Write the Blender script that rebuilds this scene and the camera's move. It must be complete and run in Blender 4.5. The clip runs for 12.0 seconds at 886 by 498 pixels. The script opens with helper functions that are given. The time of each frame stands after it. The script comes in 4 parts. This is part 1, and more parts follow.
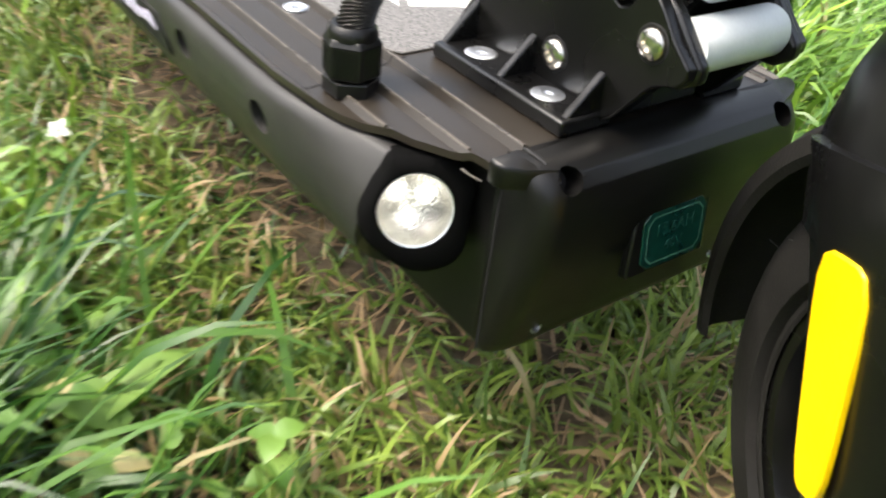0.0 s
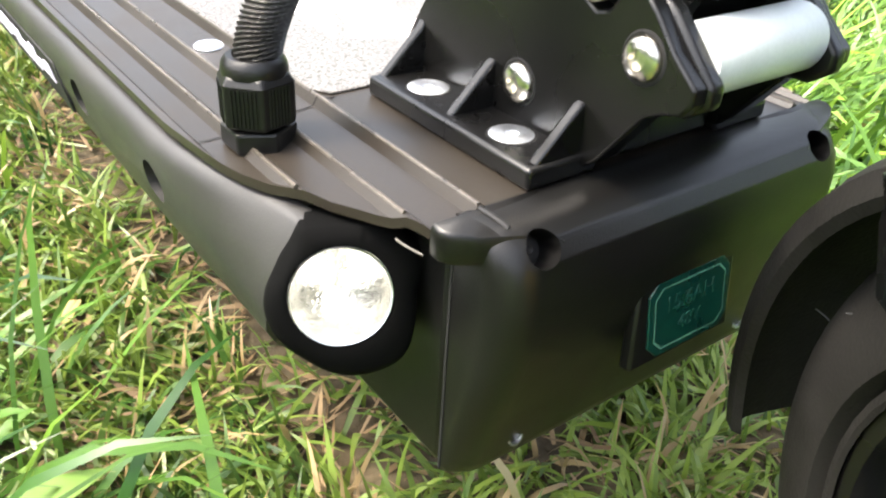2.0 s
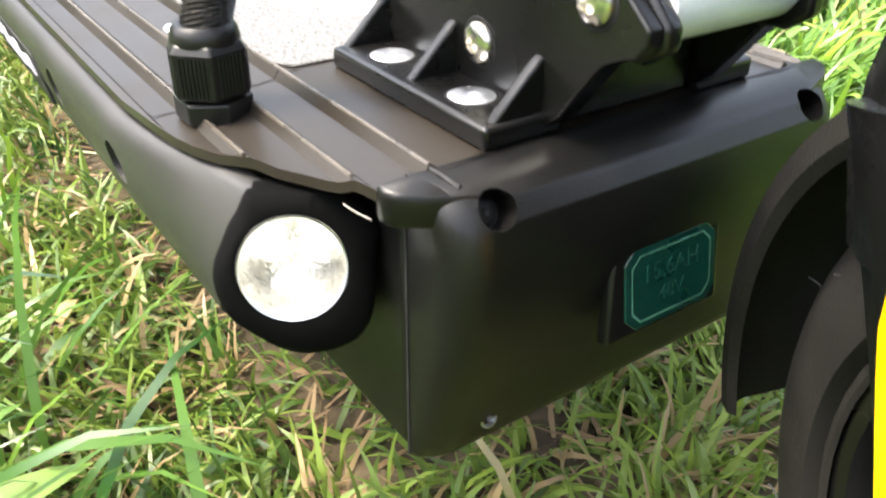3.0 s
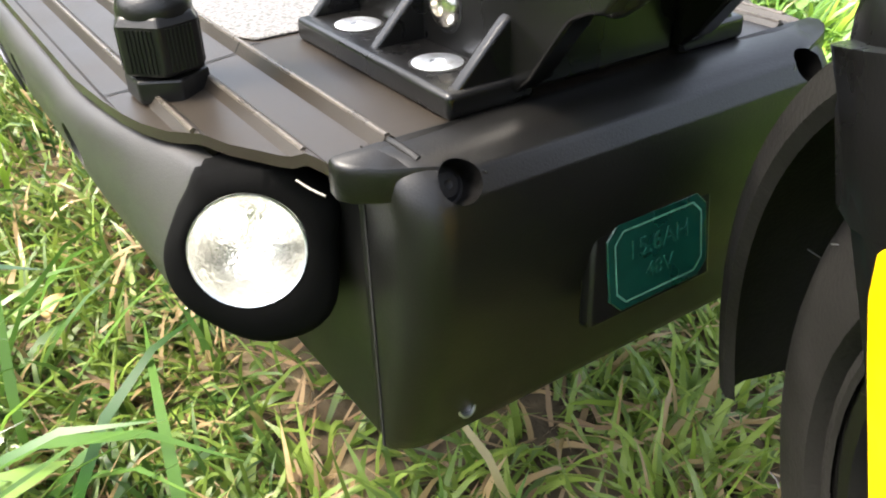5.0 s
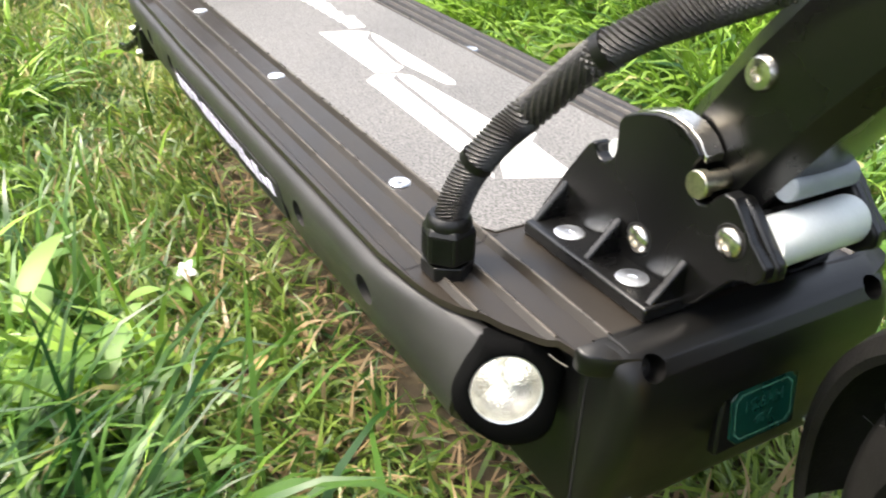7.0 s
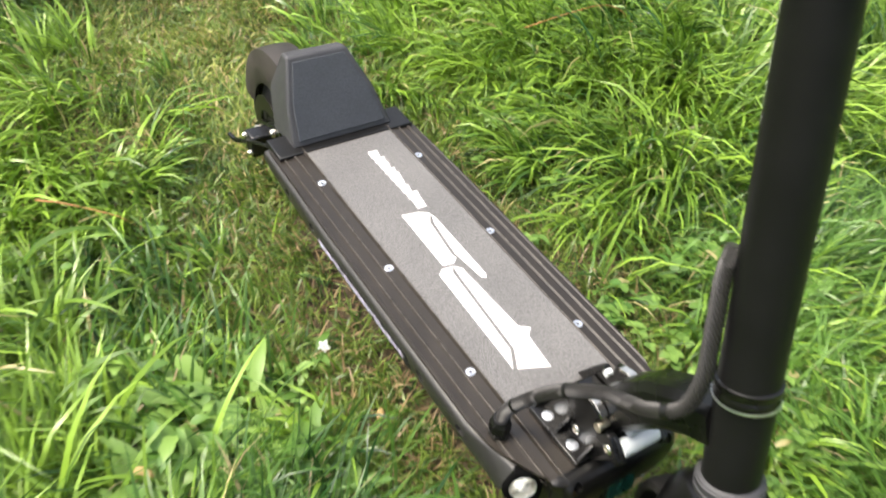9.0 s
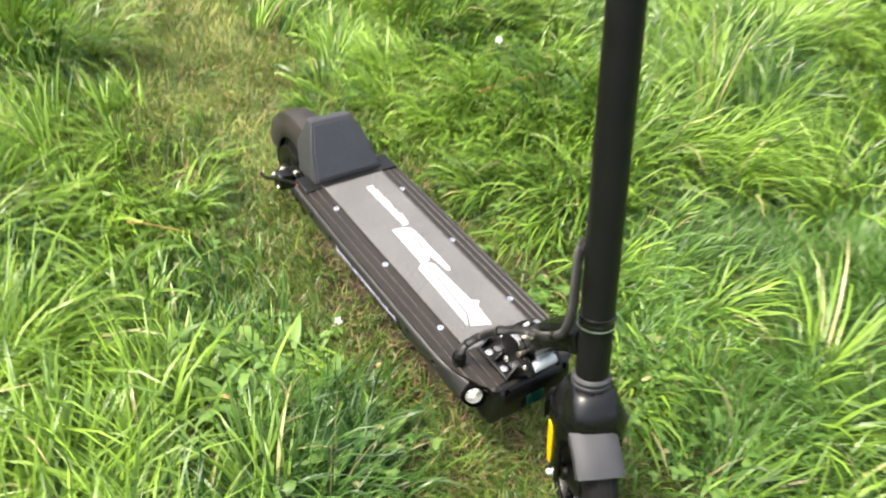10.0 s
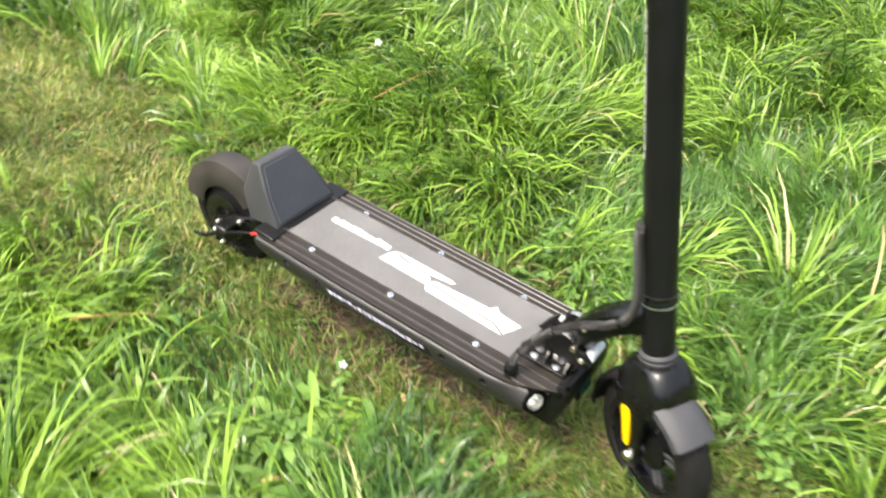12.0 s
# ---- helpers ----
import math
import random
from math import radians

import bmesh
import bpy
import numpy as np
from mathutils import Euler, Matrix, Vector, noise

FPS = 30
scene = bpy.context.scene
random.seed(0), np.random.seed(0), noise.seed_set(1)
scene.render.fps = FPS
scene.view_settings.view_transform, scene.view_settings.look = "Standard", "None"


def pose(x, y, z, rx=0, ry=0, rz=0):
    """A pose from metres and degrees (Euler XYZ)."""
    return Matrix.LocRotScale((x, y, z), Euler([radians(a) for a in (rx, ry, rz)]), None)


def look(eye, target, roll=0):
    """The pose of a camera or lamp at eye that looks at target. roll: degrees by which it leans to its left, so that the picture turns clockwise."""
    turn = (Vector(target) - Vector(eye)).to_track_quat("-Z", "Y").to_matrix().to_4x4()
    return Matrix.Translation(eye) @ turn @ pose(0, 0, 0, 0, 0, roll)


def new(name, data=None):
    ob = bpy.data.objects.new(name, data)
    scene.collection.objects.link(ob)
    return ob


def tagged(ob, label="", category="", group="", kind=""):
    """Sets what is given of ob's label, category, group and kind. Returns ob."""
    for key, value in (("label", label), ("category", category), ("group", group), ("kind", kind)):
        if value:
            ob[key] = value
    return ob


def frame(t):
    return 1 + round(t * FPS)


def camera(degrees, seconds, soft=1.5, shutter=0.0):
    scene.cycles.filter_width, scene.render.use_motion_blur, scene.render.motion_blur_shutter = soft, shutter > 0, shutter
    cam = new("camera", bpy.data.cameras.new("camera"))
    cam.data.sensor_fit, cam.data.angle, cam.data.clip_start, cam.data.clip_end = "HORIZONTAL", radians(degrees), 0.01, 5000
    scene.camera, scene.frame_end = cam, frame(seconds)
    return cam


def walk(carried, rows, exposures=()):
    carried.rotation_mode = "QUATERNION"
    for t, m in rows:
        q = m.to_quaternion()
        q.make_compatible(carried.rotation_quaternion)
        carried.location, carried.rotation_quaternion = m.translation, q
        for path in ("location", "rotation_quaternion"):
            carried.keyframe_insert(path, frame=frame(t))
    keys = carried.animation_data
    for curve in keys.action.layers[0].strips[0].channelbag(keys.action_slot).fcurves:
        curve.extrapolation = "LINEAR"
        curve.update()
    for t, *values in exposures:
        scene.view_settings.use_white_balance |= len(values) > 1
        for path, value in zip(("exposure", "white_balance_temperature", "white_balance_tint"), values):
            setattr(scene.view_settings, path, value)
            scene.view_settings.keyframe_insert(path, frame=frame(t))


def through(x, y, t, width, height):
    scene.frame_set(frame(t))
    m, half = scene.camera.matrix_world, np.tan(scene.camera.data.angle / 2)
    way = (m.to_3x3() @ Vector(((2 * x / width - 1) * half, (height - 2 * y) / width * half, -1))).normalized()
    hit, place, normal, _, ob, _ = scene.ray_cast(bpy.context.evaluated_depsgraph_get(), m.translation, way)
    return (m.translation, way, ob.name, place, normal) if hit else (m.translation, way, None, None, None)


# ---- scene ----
cam = camera(56.3, 12.0, soft=2.0, shutter=0.5)
PATH = [
    (0, (-0.261, -0.351, 0.346), (0.775, 0.905, -0.816), 6.9),
    (0.5, (-0.218, -0.304, 0.308), (0.95, 0.857, -0.826), 9.1),
    (1, (-0.205, -0.305, 0.299), (0.917, 0.972, -0.755), 4.3),
    (1.5, (-0.207, -0.297, 0.298), (0.87, 1.015, -0.76), 5.2),
    (2, (-0.198, -0.308, 0.312), (0.844, 1.028, -0.751), 3.4),
    (2.5, (-0.19, -0.311, 0.316), (0.801, 1.085, -0.719), 1.3),
    (3, (-0.177, -0.318, 0.295), (0.8, 1.086, -0.741), 0.5),
    (3.5, (-0.166, -0.318, 0.284), (0.795, 1.084, -0.77), -0.3),
    (3.7, (-0.164, -0.313, 0.284), (0.785, 1.083, -0.788), -0.5),
    (5.5, (-0.159, -0.317, 0.284), (0.775, 1.111, -0.759), -1.7),
    (6, (-0.161, -0.32, 0.288), (0.773, 1.119, -0.741), -1.2),
    (6.5, (-0.224, -0.344, 0.354), (0.689, 1.12, -0.657), 1.0),
    (7, (-0.258, -0.352, 0.389), (0.615, 1.145, -0.608), 2.0),
    (7.5, (-0.288, -0.349, 0.409), (0.587, 1.162, -0.567), 2.5),
    (7.7, (-0.296, -0.35, 0.451), (0.575, 1.155, -0.537), 2.4),
    (9.3, (-0.542, -0.529, 1.006), (0.336, 0.629, -0.369), 7.1),
    (9.5, (-0.591, -0.587, 1.034), (0.305, 0.573, -0.328), 8.4),
    (10, (-0.753, -0.803, 1.265), (0.214, 0.385, -0.022), 7.8),
    (10.5, (-0.919, -0.864, 1.328), (0.187, 0.272, 0.109), 7.1),
    (11, (-1.116, -0.828, 1.327), (0.085, 0.205, 0.106), 9.8),
    (11.5, (-1.072, -0.732, 1.311), (0.166, 0.208, 0.053), 8.5),
    (12, (-0.982, -0.488, 1.234), (0.328, 0.349, -0.025), 6.0),
]
walk(cam, [(t, look(eye, target, roll)) for t, eye, target, roll in PATH],
     exposures=[(0, 0.75), (0.5, 1.15), (1.0, 1.45), (2.5, 1.55), (3.7, 1.5), (5.5, 1.5), (6.0, 1.45), (6.5, 1.15), (7.5, 0.76), (9.5, 0.41), (10.5, 0.72), (11.0, 0.62), (12.0, 0.66)])

# ---- light ----
world = bpy.data.worlds.new("sky")
scene.world = world
world.use_nodes = True
wn = world.node_tree
sky = wn.nodes.new("ShaderNodeTexSky")
sky.sky_type = "NISHITA"
sky.sun_disc = False
SUN_EL, SUN_AZ = radians(60), radians(-62)
sky.sun_elevation, sky.sun_rotation = SUN_EL, SUN_AZ
sky.air_density, sky.dust_density, sky.ozone_density = 1.0, 6.0, 0.6
haze = wn.nodes.new("ShaderNodeHueSaturation")
haze.inputs["Saturation"].default_value = 0.55
wn.links.new(sky.outputs["Color"], haze.inputs["Color"])
wn.links.new(haze.outputs["Color"], wn.nodes["Background"].inputs["Color"])
wn.nodes["Background"].inputs["Strength"].default_value = 0.28
sun = new("sun", bpy.data.lights.new("sun", "SUN"))
sun.data.energy, sun.data.angle, sun.data.color = 1.95, radians(11), (1.0, 0.89, 0.71)
sd = Vector((math.sin(SUN_AZ) * math.cos(SUN_EL), math.cos(SUN_AZ) * math.cos(SUN_EL), math.sin(SUN_EL)))
sun.matrix_world = look(sd * 20, (0, 0, 0))


# ---- materials ----
def material(name, color, rough=0.5, metal=0.0, grain=0.0, grain_size=900.0, bump=0.0, blotch=0.0, blotch_size=25.0,
             coat=0.0, spec=0.5):
    """A surface with fine grain and larger blotches in colour and gloss, and a fine relief. Sizes are per metre."""
    m = bpy.data.materials.new(name)
    m.use_nodes = True
    nt = m.node_tree
    n, l = nt.nodes, nt.links
    b = n["Principled BSDF"]
    b.inputs["Metallic"].default_value = metal
    b.inputs["Coat Weight"].default_value = coat
    b.inputs["Specular IOR Level"].default_value = spec
    co = n.new("ShaderNodeTexCoord")
    fine = n.new("ShaderNodeTexNoise")
    fine.inputs["Scale"].default_value, fine.inputs["Detail"].default_value = grain_size, 3
    big = n.new("ShaderNodeTexNoise")
    big.inputs["Scale"].default_value, big.inputs["Detail"].default_value = blotch_size, 5
    l.new(co.outputs["Object"], fine.inputs["Vector"])
    l.new(co.outputs["Object"], big.inputs["Vector"])

    def spread(node, amount):
        r = n.new("ShaderNodeMapRange")
        r.inputs["From Min"].default_value, r.inputs["From Max"].default_value = 0.3, 0.7
        r.inputs["To Min"].default_value, r.inputs["To Max"].default_value = 1 - amount, 1 + amount
        l.new(node.outputs["Fac"], r.inputs["Value"])
        return r
    mul = n.new("ShaderNodeMath")
    mul.operation = "MULTIPLY"
    l.new(spread(fine, grain).outputs["Result"], mul.inputs[0])
    l.new(spread(big, blotch).outputs["Result"], mul.inputs[1])
    tone = n.new("ShaderNodeVectorMath")
    tone.operation = "SCALE"
    tone.inputs[0].default_value = color[:3]
    l.new(mul.outputs["Value"], tone.inputs["Scale"])
    l.new(tone.outputs["Vector"], b.inputs["Base Color"])
    rr = n.new("ShaderNodeMath")
    rr.operation = "MULTIPLY"
    rr.inputs[1].default_value = rough
    l.new(spread(big, 0.18).outputs["Result"], rr.inputs[0])
    l.new(rr.outputs["Value"], b.inputs["Roughness"])
    if bump:
        bp = n.new("ShaderNodeBump")
        bp.inputs["Strength"].default_value, bp.inputs["Distance"].default_value = bump, 0.0006
        l.new(fine.outputs["Fac"], bp.inputs["Height"])
        l.new(bp.outputs["Normal"], b.inputs["Normal"])
    return m


def leaf_material(name, dark, light, dry, dry_share, rough=0.5, through=0.35):
    """Blades and leaves: each its own tone, patches of lighter growth, some of them dried, light shining through."""
    m = bpy.data.materials.new(name)
    m.use_nodes = True
    nt = m.node_tree
    n, l = nt.nodes, nt.links
    b = n["Principled BSDF"]
    geo = n.new("ShaderNodeNewGeometry")
    co = n.new("ShaderNodeTexCoord")
    patch = n.new("ShaderNodeTexNoise")
    patch.inputs["Scale"].default_value, patch.inputs["Detail"].default_value = 3.0, 4
    l.new(co.outputs["Object"], patch.inputs["Vector"])
    add = n.new("ShaderNodeMath")
    add.operation = "MULTIPLY_ADD"
    add.inputs[1].default_value, add.inputs[2].default_value = 0.66, -0.41
    l.new(geo.outputs["Random Per Island"], add.inputs[0])
    both = n.new("ShaderNodeMath")
    both.operation = "MULTIPLY_ADD"
    both.inputs[1].default_value = 1.15
    l.new(patch.outputs["Fac"], both.inputs[0])
    l.new(add.outputs["Value"], both.inputs[2])
    ramp = n.new("ShaderNodeValToRGB")
    ramp.color_ramp.elements[0].color, ramp.color_ramp.elements[1].color = (*dark, 1), (*light, 1)
    ramp.color_ramp.elements[0].position, ramp.color_ramp.elements[1].position = 0.1, 0.85
    l.new(both.outputs["Value"], ramp.inputs["Fac"])
    hay = n.new("ShaderNodeMath")
    hay.operation = "GREATER_THAN"
    hay.inputs[1].default_value = 1 - dry_share
    scr = n.new("ShaderNodeMath")
    scr.operation = "MULTIPLY"
    scr.inputs[1].default_value = 37.7
    fr = n.new("ShaderNodeMath")
    fr.operation = "FRACT"
    l.new(geo.outputs["Random Per Island"], scr.inputs[0])
    l.new(scr.outputs["Value"], fr.inputs[0])
    l.new(fr.outputs["Value"], hay.inputs[0])
    mix = n.new("ShaderNodeMix")
    mix.data_type = "RGBA"
    mix.inputs["B"].default_value = (*dry, 1)
    l.new(hay.outputs["Value"], mix.inputs["Factor"])
    l.new(ramp.outputs["Color"], mix.inputs["A"])
    l.new(mix.outputs["Result"], b.inputs["Base Color"])
    b.inputs["Roughness"].default_value = rough
    b.inputs["Specular IOR Level"].default_value = 0.5
    tr = n.new("ShaderNodeBsdfTranslucent")
    l.new(mix.outputs["Result"], tr.inputs["Color"])
    ms = n.new("ShaderNodeMixShader")
    ms.inputs["Fac"].default_value = through
    l.new(b.outputs["BSDF"], ms.inputs[1])
    l.new(tr.outputs["BSDF"], ms.inputs[2])
    l.new(ms.outputs["Shader"], n["Material Output"].inputs["Surface"])
    return m


def soil_material():
    m = bpy.data.materials.new("soil")
    m.use_nodes = True
    nt = m.node_tree
    n, l = nt.nodes, nt.links
    b = n["Principled BSDF"]
    co = n.new("ShaderNodeTexCoord")
    a = n.new("ShaderNodeTexNoise")
    a.inputs["Scale"].default_value, a.inputs["Detail"].default_value = 40, 8
    l.new(co.outputs["Object"], a.inputs["Vector"])
    ramp = n.new("ShaderNodeValToRGB")
    e = ramp.color_ramp.elements
    e[0].color, e[1].color = (0.040, 0.029, 0.017, 1), (0.19, 0.145, 0.085, 1)
    e[0].position, e[1].position = 0.35, 0.75
    mid = e.new(0.55)
    mid.color = (0.090, 0.068, 0.036, 1)
    l.new(a.outputs["Fac"], ramp.inputs["Fac"])
    # away from the track the soil is covered by a mat of low green growth
    mat_noise = n.new("ShaderNodeTexNoise")
    mat_noise.inputs["Scale"].default_value, mat_noise.inputs["Detail"].default_value = 9, 8
    l.new(co.outputs["Object"], mat_noise.inputs["Vector"])
    green = n.new("ShaderNodeValToRGB")
    g = green.color_ramp.elements
    g[0].color, g[1].color = (0.015, 0.042, 0.007, 1), (0.080, 0.145, 0.029, 1)
    g[0].position, g[1].position = 0.32, 0.70
    l.new(mat_noise.outputs["Fac"], green.inputs["Fac"])
    xyz = n.new("ShaderNodeSeparateXYZ")
    l.new(co.outputs["Object"], xyz.inputs["Vector"])
    off = n.new("ShaderNodeMath")
    off.operation = "ABSOLUTE"
    l.new(xyz.outputs["X"], off.inputs[0])
    edge = n.new("ShaderNodeMapRange")
    edge.inputs["From Min"].default_value, edge.inputs["From Max"].default_value = 0.32, 0.75
    l.new(off.outputs["Value"], edge.inputs["Value"])
    along = n.new("ShaderNodeMath")
    along.operation = "SUBTRACT"
    along.inputs[1].default_value = 0.8
    l.new(xyz.outputs["Y"], along.inputs[0])
    away = n.new("ShaderNodeMath")
    away.operation = "ABSOLUTE"
    l.new(along.outputs["Value"], away.inputs[0])
    fade = n.new("ShaderNodeMapRange")
    fade.inputs["From Min"].default_value, fade.inputs["From Max"].default_value = 1.7, 3.2
    l.new(away.outputs["Value"], fade.inputs["Value"])
    most = n.new("ShaderNodeMath")
    most.operation = "MAXIMUM"
    l.new(edge.outputs["Result"], most.inputs[0])
    l.new(fade.outputs["Result"], most.inputs[1])
    cover = n.new("ShaderNodeMix")
    cover.data_type = "RGBA"
    l.new(most.outputs["Value"], cover.inputs["Factor"])
    l.new(ramp.outputs["Color"], cover.inputs["A"])
    l.new(green.outputs["Color"], cover.inputs["B"])
    l.new(cover.outputs["Result"], b.inputs["Base Color"])
    b.inputs["Roughness"].default_value = 0.95
    bp = n.new("ShaderNodeBump")
    bp.inputs["Strength"].default_value, bp.inputs["Distance"].default_value = 0.8, 0.01
    l.new(a.outputs["Fac"], bp.inputs["Height"])
    l.new(bp.outputs["Normal"], b.inputs["Normal"])
    return m


BLACK = material("satin_black_plastic", (0.0048, 0.0046, 0.0044), 0.37, grain=0.15, bump=0.14, grain_size=1500, blotch=0.1, spec=0.43)
MATT = material("matt_black_plastic", (0.008, 0.008, 0.009), 0.62, grain=0.1, bump=0.2, grain_size=1500, spec=0.35)
HOUSING = material("deep_matt_black_plastic", (0.0028, 0.0028, 0.0028), 0.8, grain=0.1, bump=0.1, grain_size=1500, spec=0.06)
ALU = material("black_anodised_aluminium", (0.0230, 0.0185, 0.0140), 0.34, metal=0.0, grain=0.2, bump=0.10, grain_size=2200, blotch=0.15, spec=0.45)
PANEL = material("grey_black_satin_panel", (0.026, 0.025, 0.024), 0.40, grain=0.15, bump=0.2, grain_size=1800, blotch=0.1)
PAINT = material("gloss_black_paint", (0.0042, 0.0041, 0.0040), 0.27, grain=0.1, bump=0.06, grain_size=1200, blotch=0.1, spec=0.5)
STEM_BLACK = material("satin_black_tube", (0.007, 0.007, 0.007), 0.45, grain=0.1, bump=0.08, grain_size=1200, blotch=0.15, spec=0.22)
# pale metal: painted highlight on the deck ridges, real scraping on the plate edge
GLINT_WORN = material("ridge_glint_and_worn_metal", (0.075, 0.065, 0.054), 0.30, grain=0.3, grain_size=500, blotch=0.35, blotch_size=60)
RUBBER = material("tyre_rubber", (0.0085, 0.0078, 0.0070), 0.74, grain=0.2, bump=0.5, grain_size=700, blotch=0.35, blotch_size=40, spec=0.3)
DUSTY = material("dusty_black_plastic", (0.034, 0.029, 0.025), 0.6, grain=0.2, bump=0.3, blotch=0.4, blotch_size=18)
GREY = material("dark_grey_plastic", (0.050, 0.050, 0.054), 0.55, grain=0.15, bump=0.3, blotch=0.15)
TAPE = material("grip_tape", (0.140, 0.136, 0.132), 0.6, grain=0.8, bump=1.0, grain_size=680, blotch=0.12, blotch_size=12)
WHITE = material("white_print", (0.70, 0.69, 0.67), 0.55, grain=0.25, bump=0.4, grain_size=1300, blotch=0.06)
ZINC = material("zinc_plated_steel", (0.76, 0.79, 0.84), 0.42, metal=1.0, grain=0.1, bump=0.1, blotch=0.15, blotch_size=200)
CHROME = material("bright_steel", (0.74, 0.70, 0.62), 0.24, metal=1.0, blotch=0.12, blotch_size=150)
NYLON = material("milky_nylon", (0.74, 0.78, 0.78), 0.35, grain=0.03, blotch=0.05, blotch_size=60)
# blue-grey copy of the milky nylon, with the arm's shade in the colour
SHADED_NYLON = material("shaded_nylon", (0.30, 0.33, 0.37), 0.4, grain=0.03, blotch=0.1, blotch_size=60)
YELLOW = material("yellow_reflector", (0.95, 0.62, 0.0), 0.35, grain=0.05, grain_size=400, bump=0.2, blotch=0.05, coat=0.4)
GREEN = material("dark_green_label", (0.002, 0.040, 0.029), 0.3, grain=0.1, grain_size=300, blotch=0.25, blotch_size=80, coat=0.3)
GREEN_LINE = material("pale_green_label_line", (0.10, 0.26, 0.19), 0.35, blotch=0.3, blotch_size=300)
LETTER = material("embossed_green_letter", (0.008, 0.062, 0.046), 0.3, blotch=0.3, blotch_size=300)
VIOLET = material("violet_white_print", (0.68, 0.64, 0.82), 0.4, blotch=0.4, blotch_size=90)
BRAID = material("braided_sleeve", (0.030, 0.028, 0.026), 0.45, grain=0.6, grain_size=900, bump=0.6)
DARK = material("dark_hole", (0.003, 0.003, 0.003), 0.8)
RED = material("red_plastic", (0.45, 0.02, 0.015), 0.4, blotch=0.1)
GRASS = leaf_material("grass_blade", (0.018, 0.076, 0.010), (0.315, 0.50, 0.058), (0.50, 0.44, 0.20), 0.02, rough=0.32, through=0.20)
SHORT = leaf_material("trodden_grass_blade", (0.028, 0.082, 0.014), (0.232, 0.322, 0.054), (0.36, 0.26, 0.13), 0.13, rough=0.4, through=0.26)
PALE = leaf_material("pale_track_grass", (0.10, 0.18, 0.030), (0.47, 0.51, 0.12), (0.52, 0.42, 0.19), 0.2, rough=0.38, through=0.26)
# lighter copy of the grass colour, standing in for brighter light far out
MEADOW = leaf_material("sunlit_meadow_grass", (0.05, 0.14, 0.020), (0.43, 0.59, 0.095), (0.5, 0.44, 0.2), 0.03, rough=0.33, through=0.28)
# darker copy of the grass colour, with the shade between tufts in it
SHADED_GRASS = leaf_material("shaded_fine_grass", (0.012, 0.055, 0.009), (0.14, 0.28, 0.042), (0.3, 0.26, 0.12), 0.03, rough=0.34, through=0.22)
WEED = leaf_material("weed_leaf", (0.075, 0.19, 0.028), (0.27, 0.43, 0.09), (0.45, 0.40, 0.18), 0.03, rough=0.42)
STRAW = leaf_material("dead_grass", (0.11, 0.070, 0.038), (0.32, 0.225, 0.125), (0.24, 0.155, 0.08), 0.3, rough=0.8, through=0.1)
PETAL = leaf_material("white_petal", (0.72, 0.72, 0.70), (0.85, 0.85, 0.84), (0.8, 0.8, 0.8), 0.01, through=0.3)
SOIL = soil_material()

BRASS = material("yellowed_steel", (0.60, 0.55, 0.42), 0.34, metal=1.0, grain=0.1, blotch=0.2, blotch_size=200)
ROTOR = material("dull_brake_steel", (0.10, 0.095, 0.09), 0.4, metal=1.0, blotch=0.3, blotch_size=60)
GLASS = bpy.data.materials.new("clear_lens")
GLASS.use_nodes = True
GLASS.node_tree.nodes["Principled BSDF"].inputs["Transmission Weight"].default_value = 1.0
GLASS.node_tree.nodes["Principled BSDF"].inputs["Roughness"].default_value = 0.12
GLASS.node_tree.nodes["Principled BSDF"].inputs["IOR"].default_value = 1.3
gn = GLASS.node_tree.nodes.new("ShaderNodeTexNoise")
gn.inputs["Scale"].default_value, gn.inputs["Detail"].default_value = 620, 4
gc = GLASS.node_tree.nodes.new("ShaderNodeTexCoord")
gb = GLASS.node_tree.nodes.new("ShaderNodeBump")
gb.inputs["Strength"].default_value, gb.inputs["Distance"].default_value = 0.8, 0.002
GLASS.node_tree.links.new(gc.outputs["Object"], gn.inputs["Vector"])
GLASS.node_tree.links.new(gn.outputs["Fac"], gb.inputs["Height"])
GLASS.node_tree.links.new(gb.outputs["Normal"], GLASS.node_tree.nodes["Principled BSDF"].inputs["Normal"])
MIRROR = material("dulled_reflector", (0.50, 0.49, 0.45), 0.30, metal=1.0, grain=0.5, grain_size=420, bump=0.8, blotch=0.45, blotch_size=130)
LED = bpy.data.materials.new("lit_diode")
LED.use_nodes = True
LED.node_tree.nodes["Principled BSDF"].inputs["Emission Color"].default_value = (1.0, 0.97, 0.86, 1)
LED.node_tree.nodes["Principled BSDF"].inputs["Emission Strength"].default_value = 1.7


# ---- mesh tools ----
def part(name, bm, mat, parent=None, label="", smooth=True, bevel=0.0, segments=2, angle=35):
    """One mesh object out of a bmesh, under a thing or a part."""
    bmesh.ops.recalc_face_normals(bm, faces=bm.faces)
    me = bpy.data.meshes.new(name)
    bm.to_mesh(me)
    bm.free()
    me.materials.append(mat)
    ob = new(name, me)
    if smooth:
        me.shade_smooth()
        me.set_sharp_from_angle(angle=radians(angle))
    if bevel:
        b = ob.modifiers.new("edge", "BEVEL")
        b.width, b.segments, b.limit_method, b.angle_limit = bevel, segments, "ANGLE", radians(38)
        b.harden_normals = False
    if parent:
        ob.parent = parent
    if label:
        ob["label"] = label
    return ob


